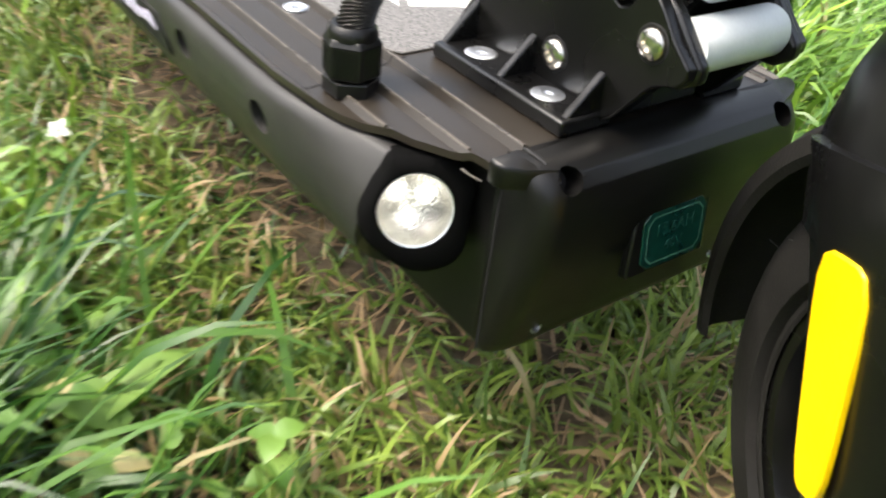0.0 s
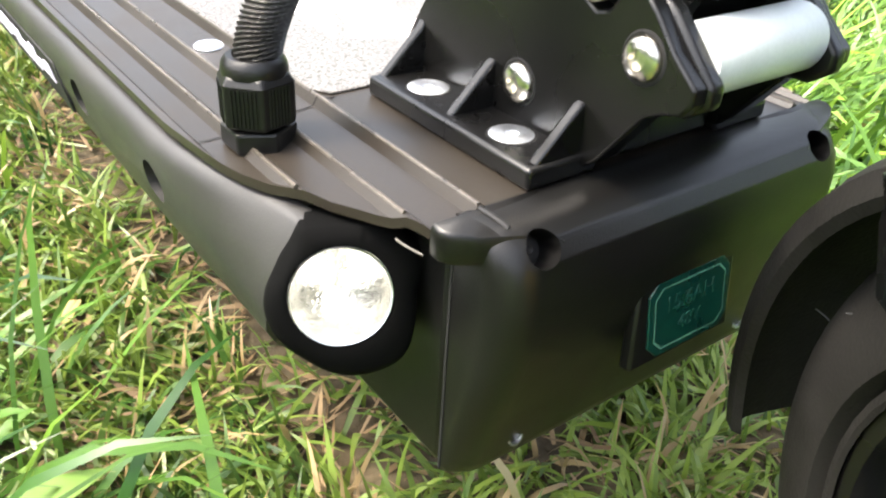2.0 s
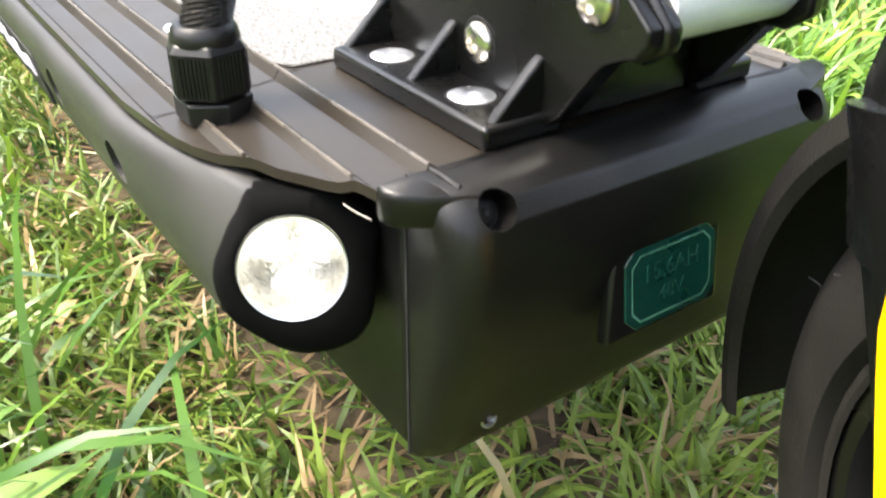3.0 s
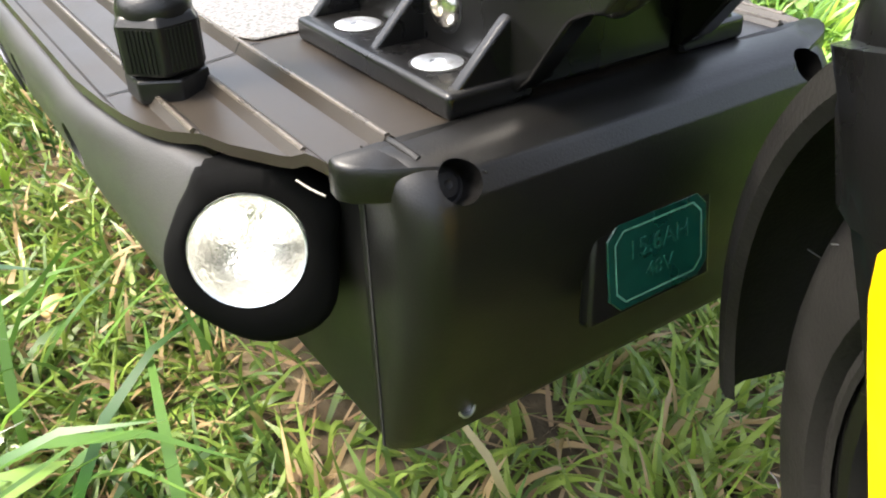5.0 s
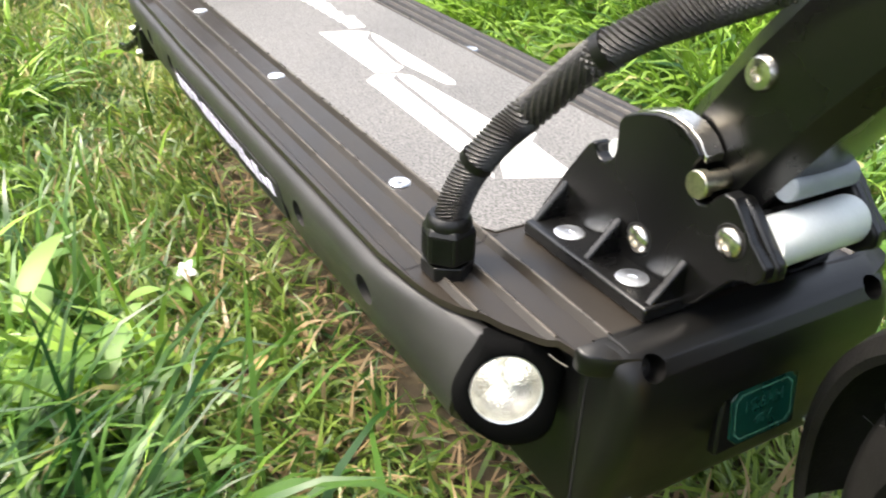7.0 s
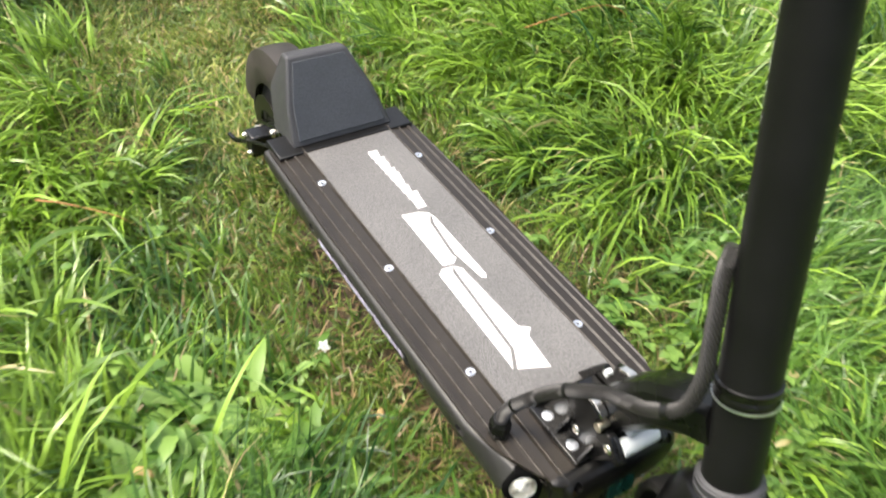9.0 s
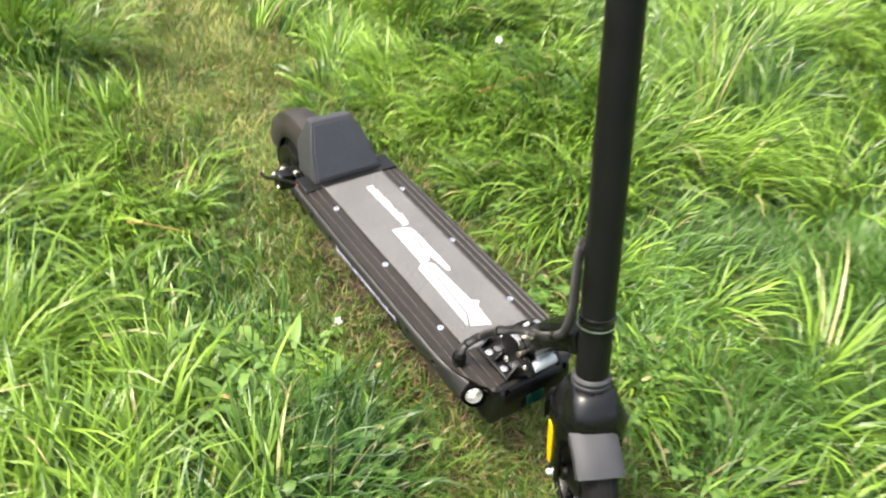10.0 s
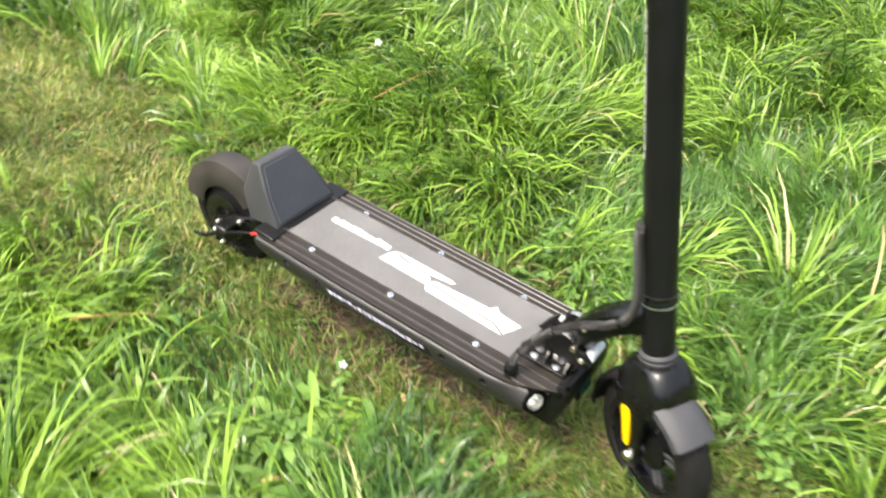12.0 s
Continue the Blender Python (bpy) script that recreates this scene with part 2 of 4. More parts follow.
def box(x0, x1, y0, y1, z0, z1, bm=None):
    bm = bm or bmesh.new()
    bmesh.ops.create_cube(bm, size=1, matrix=Matrix.Translation(((x0 + x1) / 2, (y0 + y1) / 2, (z0 + z1) / 2))
                          @ Matrix.Diagonal((x1 - x0, y1 - y0, z1 - z0, 1)))
    return bm


def prism(points, a, b, axis="x", bm=None):
    """A flat outline of (u, v) made solid between a and b along an axis."""
    bm = bm or bmesh.new()
    at = {"x": lambda u, v, w: (w, u, v), "y": lambda u, v, w: (u, w, v), "z": lambda u, v, w: (u, v, w)}[axis]
    lo = [bm.verts.new(at(u, v, a)) for u, v in points]
    hi = [bm.verts.new(at(u, v, b)) for u, v in points]
    bm.faces.new(lo), bm.faces.new(hi[::-1])
    for i in range(len(points)):
        j = (i + 1) % len(points)
        bm.faces.new((lo[i], lo[j], hi[j], hi[i]))
    return bm


def lathe(profile, m, steps=32, bm=None, closed=False):
    """A turned shape: (radius, height) pairs round the z axis of the pose m."""
    bm = bm or bmesh.new()
    rings = []
    for r, h in profile:
        if r < 1e-6:
            rings.append([bm.verts.new(m @ Vector((0, 0, h)))])
        else:
            rings.append([bm.verts.new(m @ Vector((r * math.cos(a), r * math.sin(a), h)))
                          for a in (2 * math.pi * i / steps for i in range(steps))])
    pairs = list(zip(rings, rings[1:])) + ([(rings[-1], rings[0])] if closed else [])
    for p, q in pairs:
        for i in range(steps):
            j = (i + 1) % steps
            if len(p) == 1 and len(q) == 1:
                continue
            if len(p) == 1:
                bm.faces.new((p[0], q[j], q[i]))
            elif len(q) == 1:
                bm.faces.new((p[i], p[j], q[0]))
            else:
                bm.faces.new((p[i], p[j], q[j], q[i]))
    return bm


def cut(ob, cutters):
    """Takes the cutters' shapes (bmeshes) out of a mesh."""
    for bm in cutters:
        bmesh.ops.recalc_face_normals(bm, faces=bm.faces)
        me = bpy.data.meshes.new("cutter")
        bm.to_mesh(me)
        bm.free()
        tool = new("cutter", me)
        b = ob.modifiers.new("hole", "BOOLEAN")
        b.operation, b.object, b.solver = "DIFFERENCE", tool, "EXACT"
        done = bpy.data.meshes.new_from_object(ob.evaluated_get(bpy.context.evaluated_depsgraph_get()))
        ob.modifiers.clear()
        old = ob.data
        ob.data = done
        done.name = ob.name
        bpy.data.objects.remove(tool)
        bpy.data.meshes.remove(old)
    ob.data.shade_smooth()
    ob.data.set_sharp_from_angle(angle=radians(48))


def aim(at, way):
    """A pose at a place whose z axis points along way."""
    return Matrix.Translation(at) @ Vector(way).to_track_quat("Z", "Y").to_matrix().to_4x4()


def smooth_line(points, steps=8):
    """A Catmull-Rom line through the points."""
    p = [Vector(q) for q in points]
    p = [2 * p[0] - p[1], *p, 2 * p[-1] - p[-2]]
    out = []
    for i in range(1, len(p) - 2):
        for k in range(steps):
            t = k / steps
            a, b, c, d = p[i - 1:i + 3]
            out.append(0.5 * (2 * b + (c - a) * t + (2 * a - 5 * b + 4 * c - d) * t * t + (3 * b - a - 3 * c + d) * t ** 3))
    return out + [p[-2]]


def tube(points, radius, sides=14, bm=None, wave=0.0):
    """A round bar along a line; wave: the relief of a ribbed or braided sleeve."""
    bm = bm or bmesh.new()
    last, rings = None, []
    up = Vector((0.3, 0.2, 1)).normalized()
    for i, p in enumerate(points):
        d = (points[min(i + 1, len(points) - 1)] - points[max(i - 1, 0)]).normalized()
        up = (up - d * up.dot(d)).normalized()
        side = d.cross(up)
        r = radius(i / (len(points) - 1)) if callable(radius) else radius
        ring = []
        for k in range(sides):
            a = 2 * math.pi * k / sides
            q = r + (wave if (i + k) % 2 else 0)
            ring.append(bm.verts.new(p + (side * math.cos(a) + up * math.sin(a)) * q))
        rings.append(ring)
    for p, q in zip(rings, rings[1:]):
        for i in range(sides):
            j = (i + 1) % sides
            bm.faces.new((p[i], p[j], q[j], q[i]))
    bm.faces.new(rings[0][::-1]), bm.faces.new(rings[-1])
    return bm


def loft(sections, bm=None, closed=False, caps=True):
    """A skin over sections, each a list of as many places."""
    bm = bm or bmesh.new()
    rows = [[bm.verts.new(p) for p in s] for s in sections]
    n = len(rows[0])
    for p, q in zip(rows, rows[1:]):
        for i in range(n if closed else n - 1):
            j = (i + 1) % n
            bm.faces.new((p[i], p[j], q[j], q[i]))
    if caps and closed:
        bm.faces.new(rows[0][::-1]), bm.faces.new(rows[-1])
    return bm


def turned(bm, m):
    bmesh.ops.transform(bm, matrix=m, verts=bm.verts)
    return bm


def line_at(table, v):
    """The straight-line value of a table of (key, value) pairs in rising order."""
    return float(np.interp(v, [a for a, b in table], [b for a, b in table]))


# ---- ground ----
def ground_z(x, y):
    """Height of the soil: falls gently towards the scooter's tail, with small bumps."""
    return 0.006 - 0.035 * np.clip(y, -1.0, 1.5) + 0.010 * np.sin(3.1 * x + 1.3) * np.sin(2.3 * y + 0.4) \
        + 0.05 * (1 - np.exp(-np.maximum(np.abs(x - 0.02) - 0.3, 0) ** 2 / 0.4)) * (0.4 + 0.6 * np.sin(1.7 * x + 0.9 * y) ** 2)


def ground():
    marks = np.unique(np.concatenate([np.linspace(-4, 4, 161), np.array([-3000, -600, -120, -30, -10, 10, 30, 120, 600, 3000.0])]))
    n = len(marks)
    gx, gy = np.meshgrid(marks, marks, indexing="ij")
    near = (np.abs(gx) < 5) & (np.abs(gy) < 5)
    gz = np.where(near, ground_z(gx, gy) + 0.004 * np.random.default_rng(1).standard_normal(gx.shape), 0.0)
    verts = np.stack([gx, gy, gz], -1).reshape(-1, 3)
    i = np.arange(n * n).reshape(n, n)
    faces = np.stack([i[:-1, :-1], i[1:, :-1], i[1:, 1:], i[:-1, 1:]], -1).reshape(-1, 4)
    me = bpy.data.meshes.new("ground")
    me.from_pydata(verts.tolist(), [], faces.tolist())
    me.materials.append(SOIL)
    me.shade_smooth()
    return tagged(new("ground", me), "meadow ground with a trodden brown soil track", "ground", kind="structure")


def dark_surround():
    """An unseen dark green ring, uneven along the top, added to darken low reflections."""
    rows = []
    n = 180
    rng = random.Random(77)
    for k in range(n):
        a = 2 * math.pi * k / n
        h = 13 + 3.5 * math.sin(a * 7) + 2.5 * math.sin(a * 17 + 1) + rng.uniform(-1.5, 1.5)
        d = Vector((math.cos(a), math.sin(a), 0))
        rows.append([d * (48 + rng.uniform(-1, 1)) + Vector((0, 0, z)) for z in (-0.5, 3, 7)] + [d * 50 + Vector((0, 0, h)), d * 53 + Vector((0, 0, h * 0.9)), d * 55 + Vector((0, 0, -0.5))])
    bm = loft(rows + [rows[0]])
    bmesh.ops.remove_doubles(bm, verts=bm.verts, dist=1e-4)
    ob = part("backdrop", bm, SURROUND_GREEN)
    return tagged(ob, "unseen dark green ring added round the meadow to darken low reflections", "trees", kind="structure")


# dark green of the added ring that reflections pick up
SURROUND_GREEN = material("unseen_dark_green_ring", (0.045, 0.075, 0.025), 0.9, grain=0.5, grain_size=1.5, blotch=0.5, blotch_size=0.25)
ground()
dark_surround()

# ---- scooter ----
scooter = new("electric_scooter")
tagged(scooter, "black folding electric scooter with grey grip tape standing on grass", "electric scooter")

# the plan line of the deck's edge: half width along its length
EDGE = [(-0.161, 0.0865), (-0.152, 0.089), (-0.138, 0.0955), (-0.122, 0.1035), (-0.10, 0.1125), (-0.08, 0.117),
        (-0.055, 0.119), (0.30, 0.119), (0.50, 0.115)]
TOP = [(0.0, 0.2035), (0.0692, 0.2035), (0.0708, 0.2049), (0.0726, 0.2049), (0.0744, 0.2020), (0.0860, 0.2008), (0.0876, 0.2021),
       (0.0894, 0.2021), (0.0912, 0.1998), (0.1020, 0.1990), (0.1036, 0.2003), (0.1054, 0.2003), (0.1072, 0.1980), (0.1150, 0.1978), (0.1165, 0.1990), (0.12, 0.1985)]


def deck_plate():
    xs = sorted({a for a, b in TOP})
    xs = [-x for x in xs[:0:-1]] + xs
    ys = [-0.161, -0.158, -0.155, -0.152, -0.148, -0.144, -0.138, -0.13, -0.122, -0.11, -0.10, -0.09, -0.08, -0.065, -0.055, 0.1, 0.3, 0.4, 0.495]
    rows = []
    for y in ys:
        half = line_at(EDGE, y)
        upper = []
        for x in xs:
            c = max(-half, min(half, x))
            upper.append(Vector((c, y, line_at(TOP, abs(c)))))
        lower = [Vector((p.x, p.y, p.z - 0.0032)) for p in reversed(upper)]
        rows.append(upper + lower)
    bm = loft(rows, closed=True)
    bmesh.ops.remove_doubles(bm, verts=bm.verts, dist=1e-5)
    return part("deck_plate", bm, ALU, scooter, "ribbed black anodised deck plate", angle=25)


deck = deck_plate()

# the closed box under the plate
part("battery_box", box(-0.0783, 0.0783, -0.1588, 0.52, 0.1085, 0.197), BLACK, scooter, bevel=0.003)


def side_panel(s):
    """The bulging side panel, from the lamp to the tail. s: -1 or 1, the side."""
    prof = [(0.000, 0.1935), (0.0045, 0.1915), (0.0065, 0.187), (0.0065, 0.180), (0.005, 0.170), (0.001, 0.156), (-0.006, 0.142), (-0.016, 0.129), (-0.028, 0.120)]
    back = [0, 0, 0, 0, 0, 0.004, 0.013, 0.021, 0.026]
    nose = [0.1065, 0.1085, 0.1115, 0.1160, 0.1200, 0.1180, 0.1110, 0.1000, 0.0890]
    ys = [-0.1275, -0.122, -0.115, -0.104, -0.092, -0.08, -0.065, -0.05, 0.1, 0.3, 0.42, 0.47, 0.505]
    rows = []
    for y in ys:
        e = line_at(EDGE, max(y, -0.06)) - 0.0015
        blend = min(1, max(0, (-0.05 - y) / 0.075))
        blend = blend * blend * (3 - 2 * blend)
        shrink = 1.0 if y < 0.43 else 1.0 - 0.25 * (y - 0.43) / 0.075
        pts = []
        for k, (dx, z) in enumerate(prof):
            # towards the lamp the panel swells out round the housing
            x = e + dx + (nose[k] - e - dx) * blend
            yy = y + (0.0022 * math.sin(k * 0.95 + 2.6) if y < -0.122 else 0) + max(0, (-0.10 - y) / 0.0275) * back[k]
            pts.append(Vector((s * x, yy, 0.1935 - (0.1935 - z) * shrink)))
        inner = [Vector((p.x - s * 0.005, p.y, p.z + (0.003 if i > 6 else 0))) for i, p in enumerate(pts)]
        rows.append(pts + inner[::-1])
    bm = loft(rows, closed=True)
    p = part("side_panel", bm, PANEL, scooter, "satin grey-black side panel", bevel=0)
    return p


def panel_x(z):
    return 0.1175 + float(np.interp(z, [0.120, 0.129, 0.142, 0.156, 0.170, 0.180, 0.187], [-0.028, -0.016, -0.006, 0.001, 0.005, 0.0065, 0.0065]))


for s in (-1, 1):
    panel = side_panel(s)
    cut(panel, [lathe([(0, -0.012), (0.0080, -0.012), (0.0080, 0.0002), (0.0088, 0.006), (0, 0.006)], aim((s * panel_x(0.1745), y, 0.1745), (s, 0, -0.1)), 20) for y in (-0.047, 0.040, 0.335, 0.418)])
    for y in (-0.047, 0.040, 0.335, 0.418):
        part("hole", lathe([(0.0079, -0.0040), (0.0070, -0.0085), (0, -0.0090)], aim((s * panel_x(0.1745), y, 0.1745), (s, 0, -0.1)), 20), DARK, panel, "dark round hole in the panel")
    if s < 0:
        # the print on the panel: unreadable letters as slanted bars on a dark strip
        strip = prism([(0.062, 0.159), (0.300, 0.163), (0.306, 0.180), (0.072, 0.180)], -0.1245, -0.1232)
        lean = Matrix(((1, 0, -0.16, 0.16 * 0.18 - 0.0003), (0, 1, 0, 0), (0, 0, 1, 0), (0, 0, 0, 1)))
        strip_ob = part("sticker", turned(strip, lean), MATT, panel, "violet and white lettering on a dark strip", bevel=0.0004, segments=1)
        rng = random.Random(5)
        y = 0.076
        while y < 0.292:
            w = rng.uniform(0.007, 0.013)
            low, high = 0.1655 + rng.choice((0, 0, 0.0025)), 0.1755 - rng.choice((0, 0, 0.003))
            bm = prism([(y + 0.002, low), (y + w, low), (y + w + 0.004, high), (y + 0.006, high)], -0.1250, -0.1244)
            part("bar", turned(bm, lean), VIOLET, strip_ob, smooth=False)
            y += w + 0.0020

# pale beads paint the highlight along each ridge top
for x, z, y0 in ((0.0717, 0.2050, -0.1605), (0.0885, 0.2022, -0.1500), (0.1045, 0.2004, -0.1190)):
    for s in (-1, 1):
        bead = tube([Vector((s * x, y, z - 0.0002)) for y in (y0, -0.05, 0.1, 0.3, 0.470)], 0.00085, 10)
        part("ridge", bead, GLINT_WORN, deck, "pale bead on a ridge top with the highlight put into its colour")



def seam(y, x0, x1, width=0.0009):
    """A dark joint across the deck, following its ribs."""
    xs = sorted({x0, x1, *(a * g for a, b in TOP for g in (-1, 1) if x0 < a * g < x1)})
    rows = [[Vector((x, y + d, line_at(TOP, abs(x)) + 0.00025)) for d in (-width / 2, width / 2)] for x in xs]
    part("seam", loft(rows), DARK, deck, "thin dark joint in the deck", smooth=False)


seam(-0.0735, -0.1165, -0.0660)
seam(-0.0735, 0.0660, 0.1165)

# grip tape and its white print
tape = part("grip_tape", prism([(-0.070, -0.064), (-0.066, -0.071), (0.066, -0.071), (0.070, -0.064), (0.070, 0.459), (-0.070, 0.459)],
                               0.2036, 0.2046, "z"), TAPE, deck, "grey speckled grip tape with a white print", bevel=0.0004, segments=1)


def streak(points):
    part("print", prism(points, 0.20462, 0.2049, "z"), WHITE, deck, "white slanted print", smooth=False)


streak([(-0.016, 0.273), (0.010, 0.268), (0.0225, 0.259), (0.0120, 0.243), (0.0045, 0.176), (0.0060, 0.166), (-0.0020, 0.159), (-0.0180, 0.161)])
streak([(0.0225, 0.257), (0.0245, 0.245), (0.0245, 0.124), (0.0210, 0.117), (0.0150, 0.121), (0.0088, 0.174), (0.0165, 0.239)])
streak([(-0.0310, 0.149), (-0.0220, 0.157), (-0.0060, 0.155), (-0.0125, 0.146), (-0.0215, 0.004), (-0.0360, -0.022)])
streak([(-0.0050, 0.155), (0.0025, 0.146), (0.0085, 0.030), (0.0210, 0.021), (0.0105, 0.011), (0.0055, -0.040), (-0.0315, -0.0245), (-0.0172, 0.003), (-0.0083, 0.143)])
rng = random.Random(3)
y = 0.422
for w in (0.018, 0.014, 0.016, 0.013, 0.017, 0.014, 0.018, 0.016, 0.022):
    x = 0.009 + (0.422 - y) * 0.02
    d = rng.uniform(0.013, 0.018)
    streak([(x + 0.002, y), (x + d + 0.003, y - 0.001), (x + d, y - w * 0.98), (x, y - w * 0.98)])
    y -= w

for x, y in ((-0.0803, 0), (-0.0803, 0.192), (-0.0803, 0.388), (0.0785, 0), (0.0785, 0.193), (0.0785, 0.386)):
    m = aim((x, y, 0.2014), (0, 0, 1))
    part("deck_screw", lathe([(0.0060, -0.001), (0.0060, 0.0006), (0.0053, 0.0013), (0.0020, 0.0009), (0.0017, -0.0002), (0, -0.0002)], m, 20), ZINC, deck, "small bright countersunk screw")


# ---- front cap with the battery label ----
def front_cap():
    prof = [(-0.1595, 0.2035), (-0.166, 0.2040), (-0.172, 0.2028), (-0.1775, 0.1995), (-0.1815, 0.1940), (-0.1835, 0.187), (-0.1838, 0.178),
            (-0.1815, 0.160), (-0.1760, 0.138), (-0.1702, 0.115), (-0.1685, 0.1105), (-0.1660, 0.1085), (-0.1605, 0.1080)]
    half, r = 0.0785, 0.011
    xs = []
    for k in range(7):
        a = math.pi / 2 * k / 6
        xs.append((-half + r - r * math.cos(a), r - r * math.sin(a)))
    xs = xs + [(x * -1, d) for x, d in reversed(xs)]
    rows = []
    for x, d in xs:
        rows.append([Vector((x, min(y + d * min(1, (-0.1595 - y) / 0.012 if y > -0.1715 else 1), -0.1595), z)) for y, z in prof])
    # the flat cheeks run back to the joint with the box
    rows = [[Vector((p.x, -0.1595, p.z)) for p in rows[0]], *rows, [Vector((p.x, -0.1595, p.z)) for p in rows[-1]]]
    bm = loft(rows)
    bmesh.ops.remove_doubles(bm, verts=bm.verts, dist=1e-6)
    bmesh.ops.holes_fill(bm, edges=[e for e in bm.edges if e.is_boundary], sides=0)
    return part("front_cap", bm, BLACK, scooter, "satin black moulded end cap", angle=40)


cap = front_cap()
for s in (-1, 1):
    # the ear that reaches over the lamp to the deck plate, with a sunken screw
    ear = [(-0.0875, -0.1605), (-0.0880, -0.1640), (-0.0860, -0.1675), (-0.080, -0.1715), (-0.068, -0.1755), (-0.056, -0.1790), (-0.050, -0.1605)]
    cx, cy = -0.070, -0.167
    fall = [0.0, 0.0, 0.0004, 0.0014, 0.0024, 0.0052, 0.0]
    rings = [[Vector(((cx + (x - cx) * k) * -s, cy + (y - cy) * k, z - drop * fall[i])) for i, (x, y) in enumerate(ear)]
             for k, z, drop in ((0.96, 0.1942, 0), (1.0, 0.1950, 0), (1.0, 0.2014, 0.8), (0.985, 0.2031, 1), (0.93, 0.2040, 1))]
    part("ear", loft(rings, closed=True), BLACK, cap, angle=35)
    m = aim((s * 0.0575, -0.1712, 0.1205), (0, -0.95, 0.28))
    part("low_screw", lathe([(0.0030, -0.002), (0.0031, 0.0004), (0.0024, 0.0005), (0.0019, -0.0012), (0, -0.0012)], m, 14), ZINC, cap)


def recess(s):
    return aim((s * 0.0635, -0.1795, 0.1985), (s * 0.02, -0.86, 0.50))


def recess_shape(bm, s):
    return lathe([(0, -0.010), (0.0052, -0.010), (0.0058, 0.001), (0.0070, 0.004), (0.0078, 0.02), (0, 0.02)], recess(s), 24, bm)


cut(cap, [recess_shape(recess_shape(bmesh.new(), -1), 1)])
for o in [c for c in cap.children if c.name.startswith("ear")]:
    cut(o, [recess_shape(bmesh.new(), -1 if o.data.vertices[0].co.x < 0 else 1)])
for s in (-1, 1):
    part("recess_screw", lathe([(0.0046, -0.0099), (0.0030, -0.0090), (0.0030, -0.0078), (0.0012, -0.0074), (0, -0.0082)], recess(s), 14), MATT, cap, "sunken dark screw")
# the seam ridge over the cap's top
part("ridge", tube([Vector((-0.0718, -0.1600, 0.2040)), Vector((-0.0716, -0.1660, 0.2042)), Vector((-0.0702, -0.1715, 0.2026))], 0.0009, 10), BLACK, cap)

for s in (-1, 1):
    part("seam", box(min(s * 0.0770, s * 0.0788), max(s * 0.0770, s * 0.0788), -0.1600, -0.1588, 0.1082, 0.1955), DARK, cap, "thin dark joint between the cap and the box", smooth=False)

LABEL = Matrix.Translation((-0.0005, -0.1838, 0.1590)) @ Matrix.Rotation(radians(90 - 10), 4, "X")


def eight(w, h, c):
    return [(-w + c, -h), (w - c, -h), (w, -h + c), (w, h - c), (w - c, h), (-w + c, h), (-w, h - c), (-w, -h + c)]


rim = prism([(-0.0270, -0.0150), (0.0215, -0.0150), (0.0225, 0.0152), (-0.0228, 0.0152)], -0.004, 0.0009, "z")
part("label_frame", turned(rim, LABEL), BLACK, cap, "raised black frame round the label", bevel=0.0012)
plate = part("battery_label", turned(prism(eight(0.0195, 0.0130, 0.0040), 0.0006, 0.0015, "z"), LABEL), GREEN, cap, "dark green battery label with bevelled corners", bevel=0.0003)
line = bmesh.new()
outer, inner = eight(0.0172, 0.0109, 0.0034), eight(0.0166, 0.0103, 0.0032)
lv = [[line.verts.new((x, y, 0.0017)) for x, y in o] for o in (outer, inner)]
for i in range(8):
    j = (i + 1) % 8
    line.faces.new((lv[0][i], lv[0][j], lv[1][j], lv[1][i]))
part("border", turned(line, LABEL), GREEN_LINE, plate, "thin pale border line", smooth=False)


def lettering(text, size, m, mat, parent, name="lettering", depth=0.0003):
    cu = bpy.data.curves.new(name, "FONT")
    cu.body, cu.size, cu.align_x, cu.align_y, cu.extrude = text, size, "CENTER", "CENTER", depth
    tmp = new(name + "_curve", cu)
    me = bpy.data.meshes.new_from_object(tmp.evaluated_get(bpy.context.evaluated_depsgraph_get()))
    bpy.data.objects.remove(tmp)
    me.transform(m)
    me.materials.append(mat)
    ob = new(name, me)
    ob.parent = parent
    return ob


lettering("15.6AH", 0.0078, LABEL @ Matrix.Translation((0, 0.0036, 0.0015)), LETTER, plate)
lettering("48V", 0.0068, LABEL @ Matrix.Translation((0, -0.0044, 0.0015)), LETTER, plate)


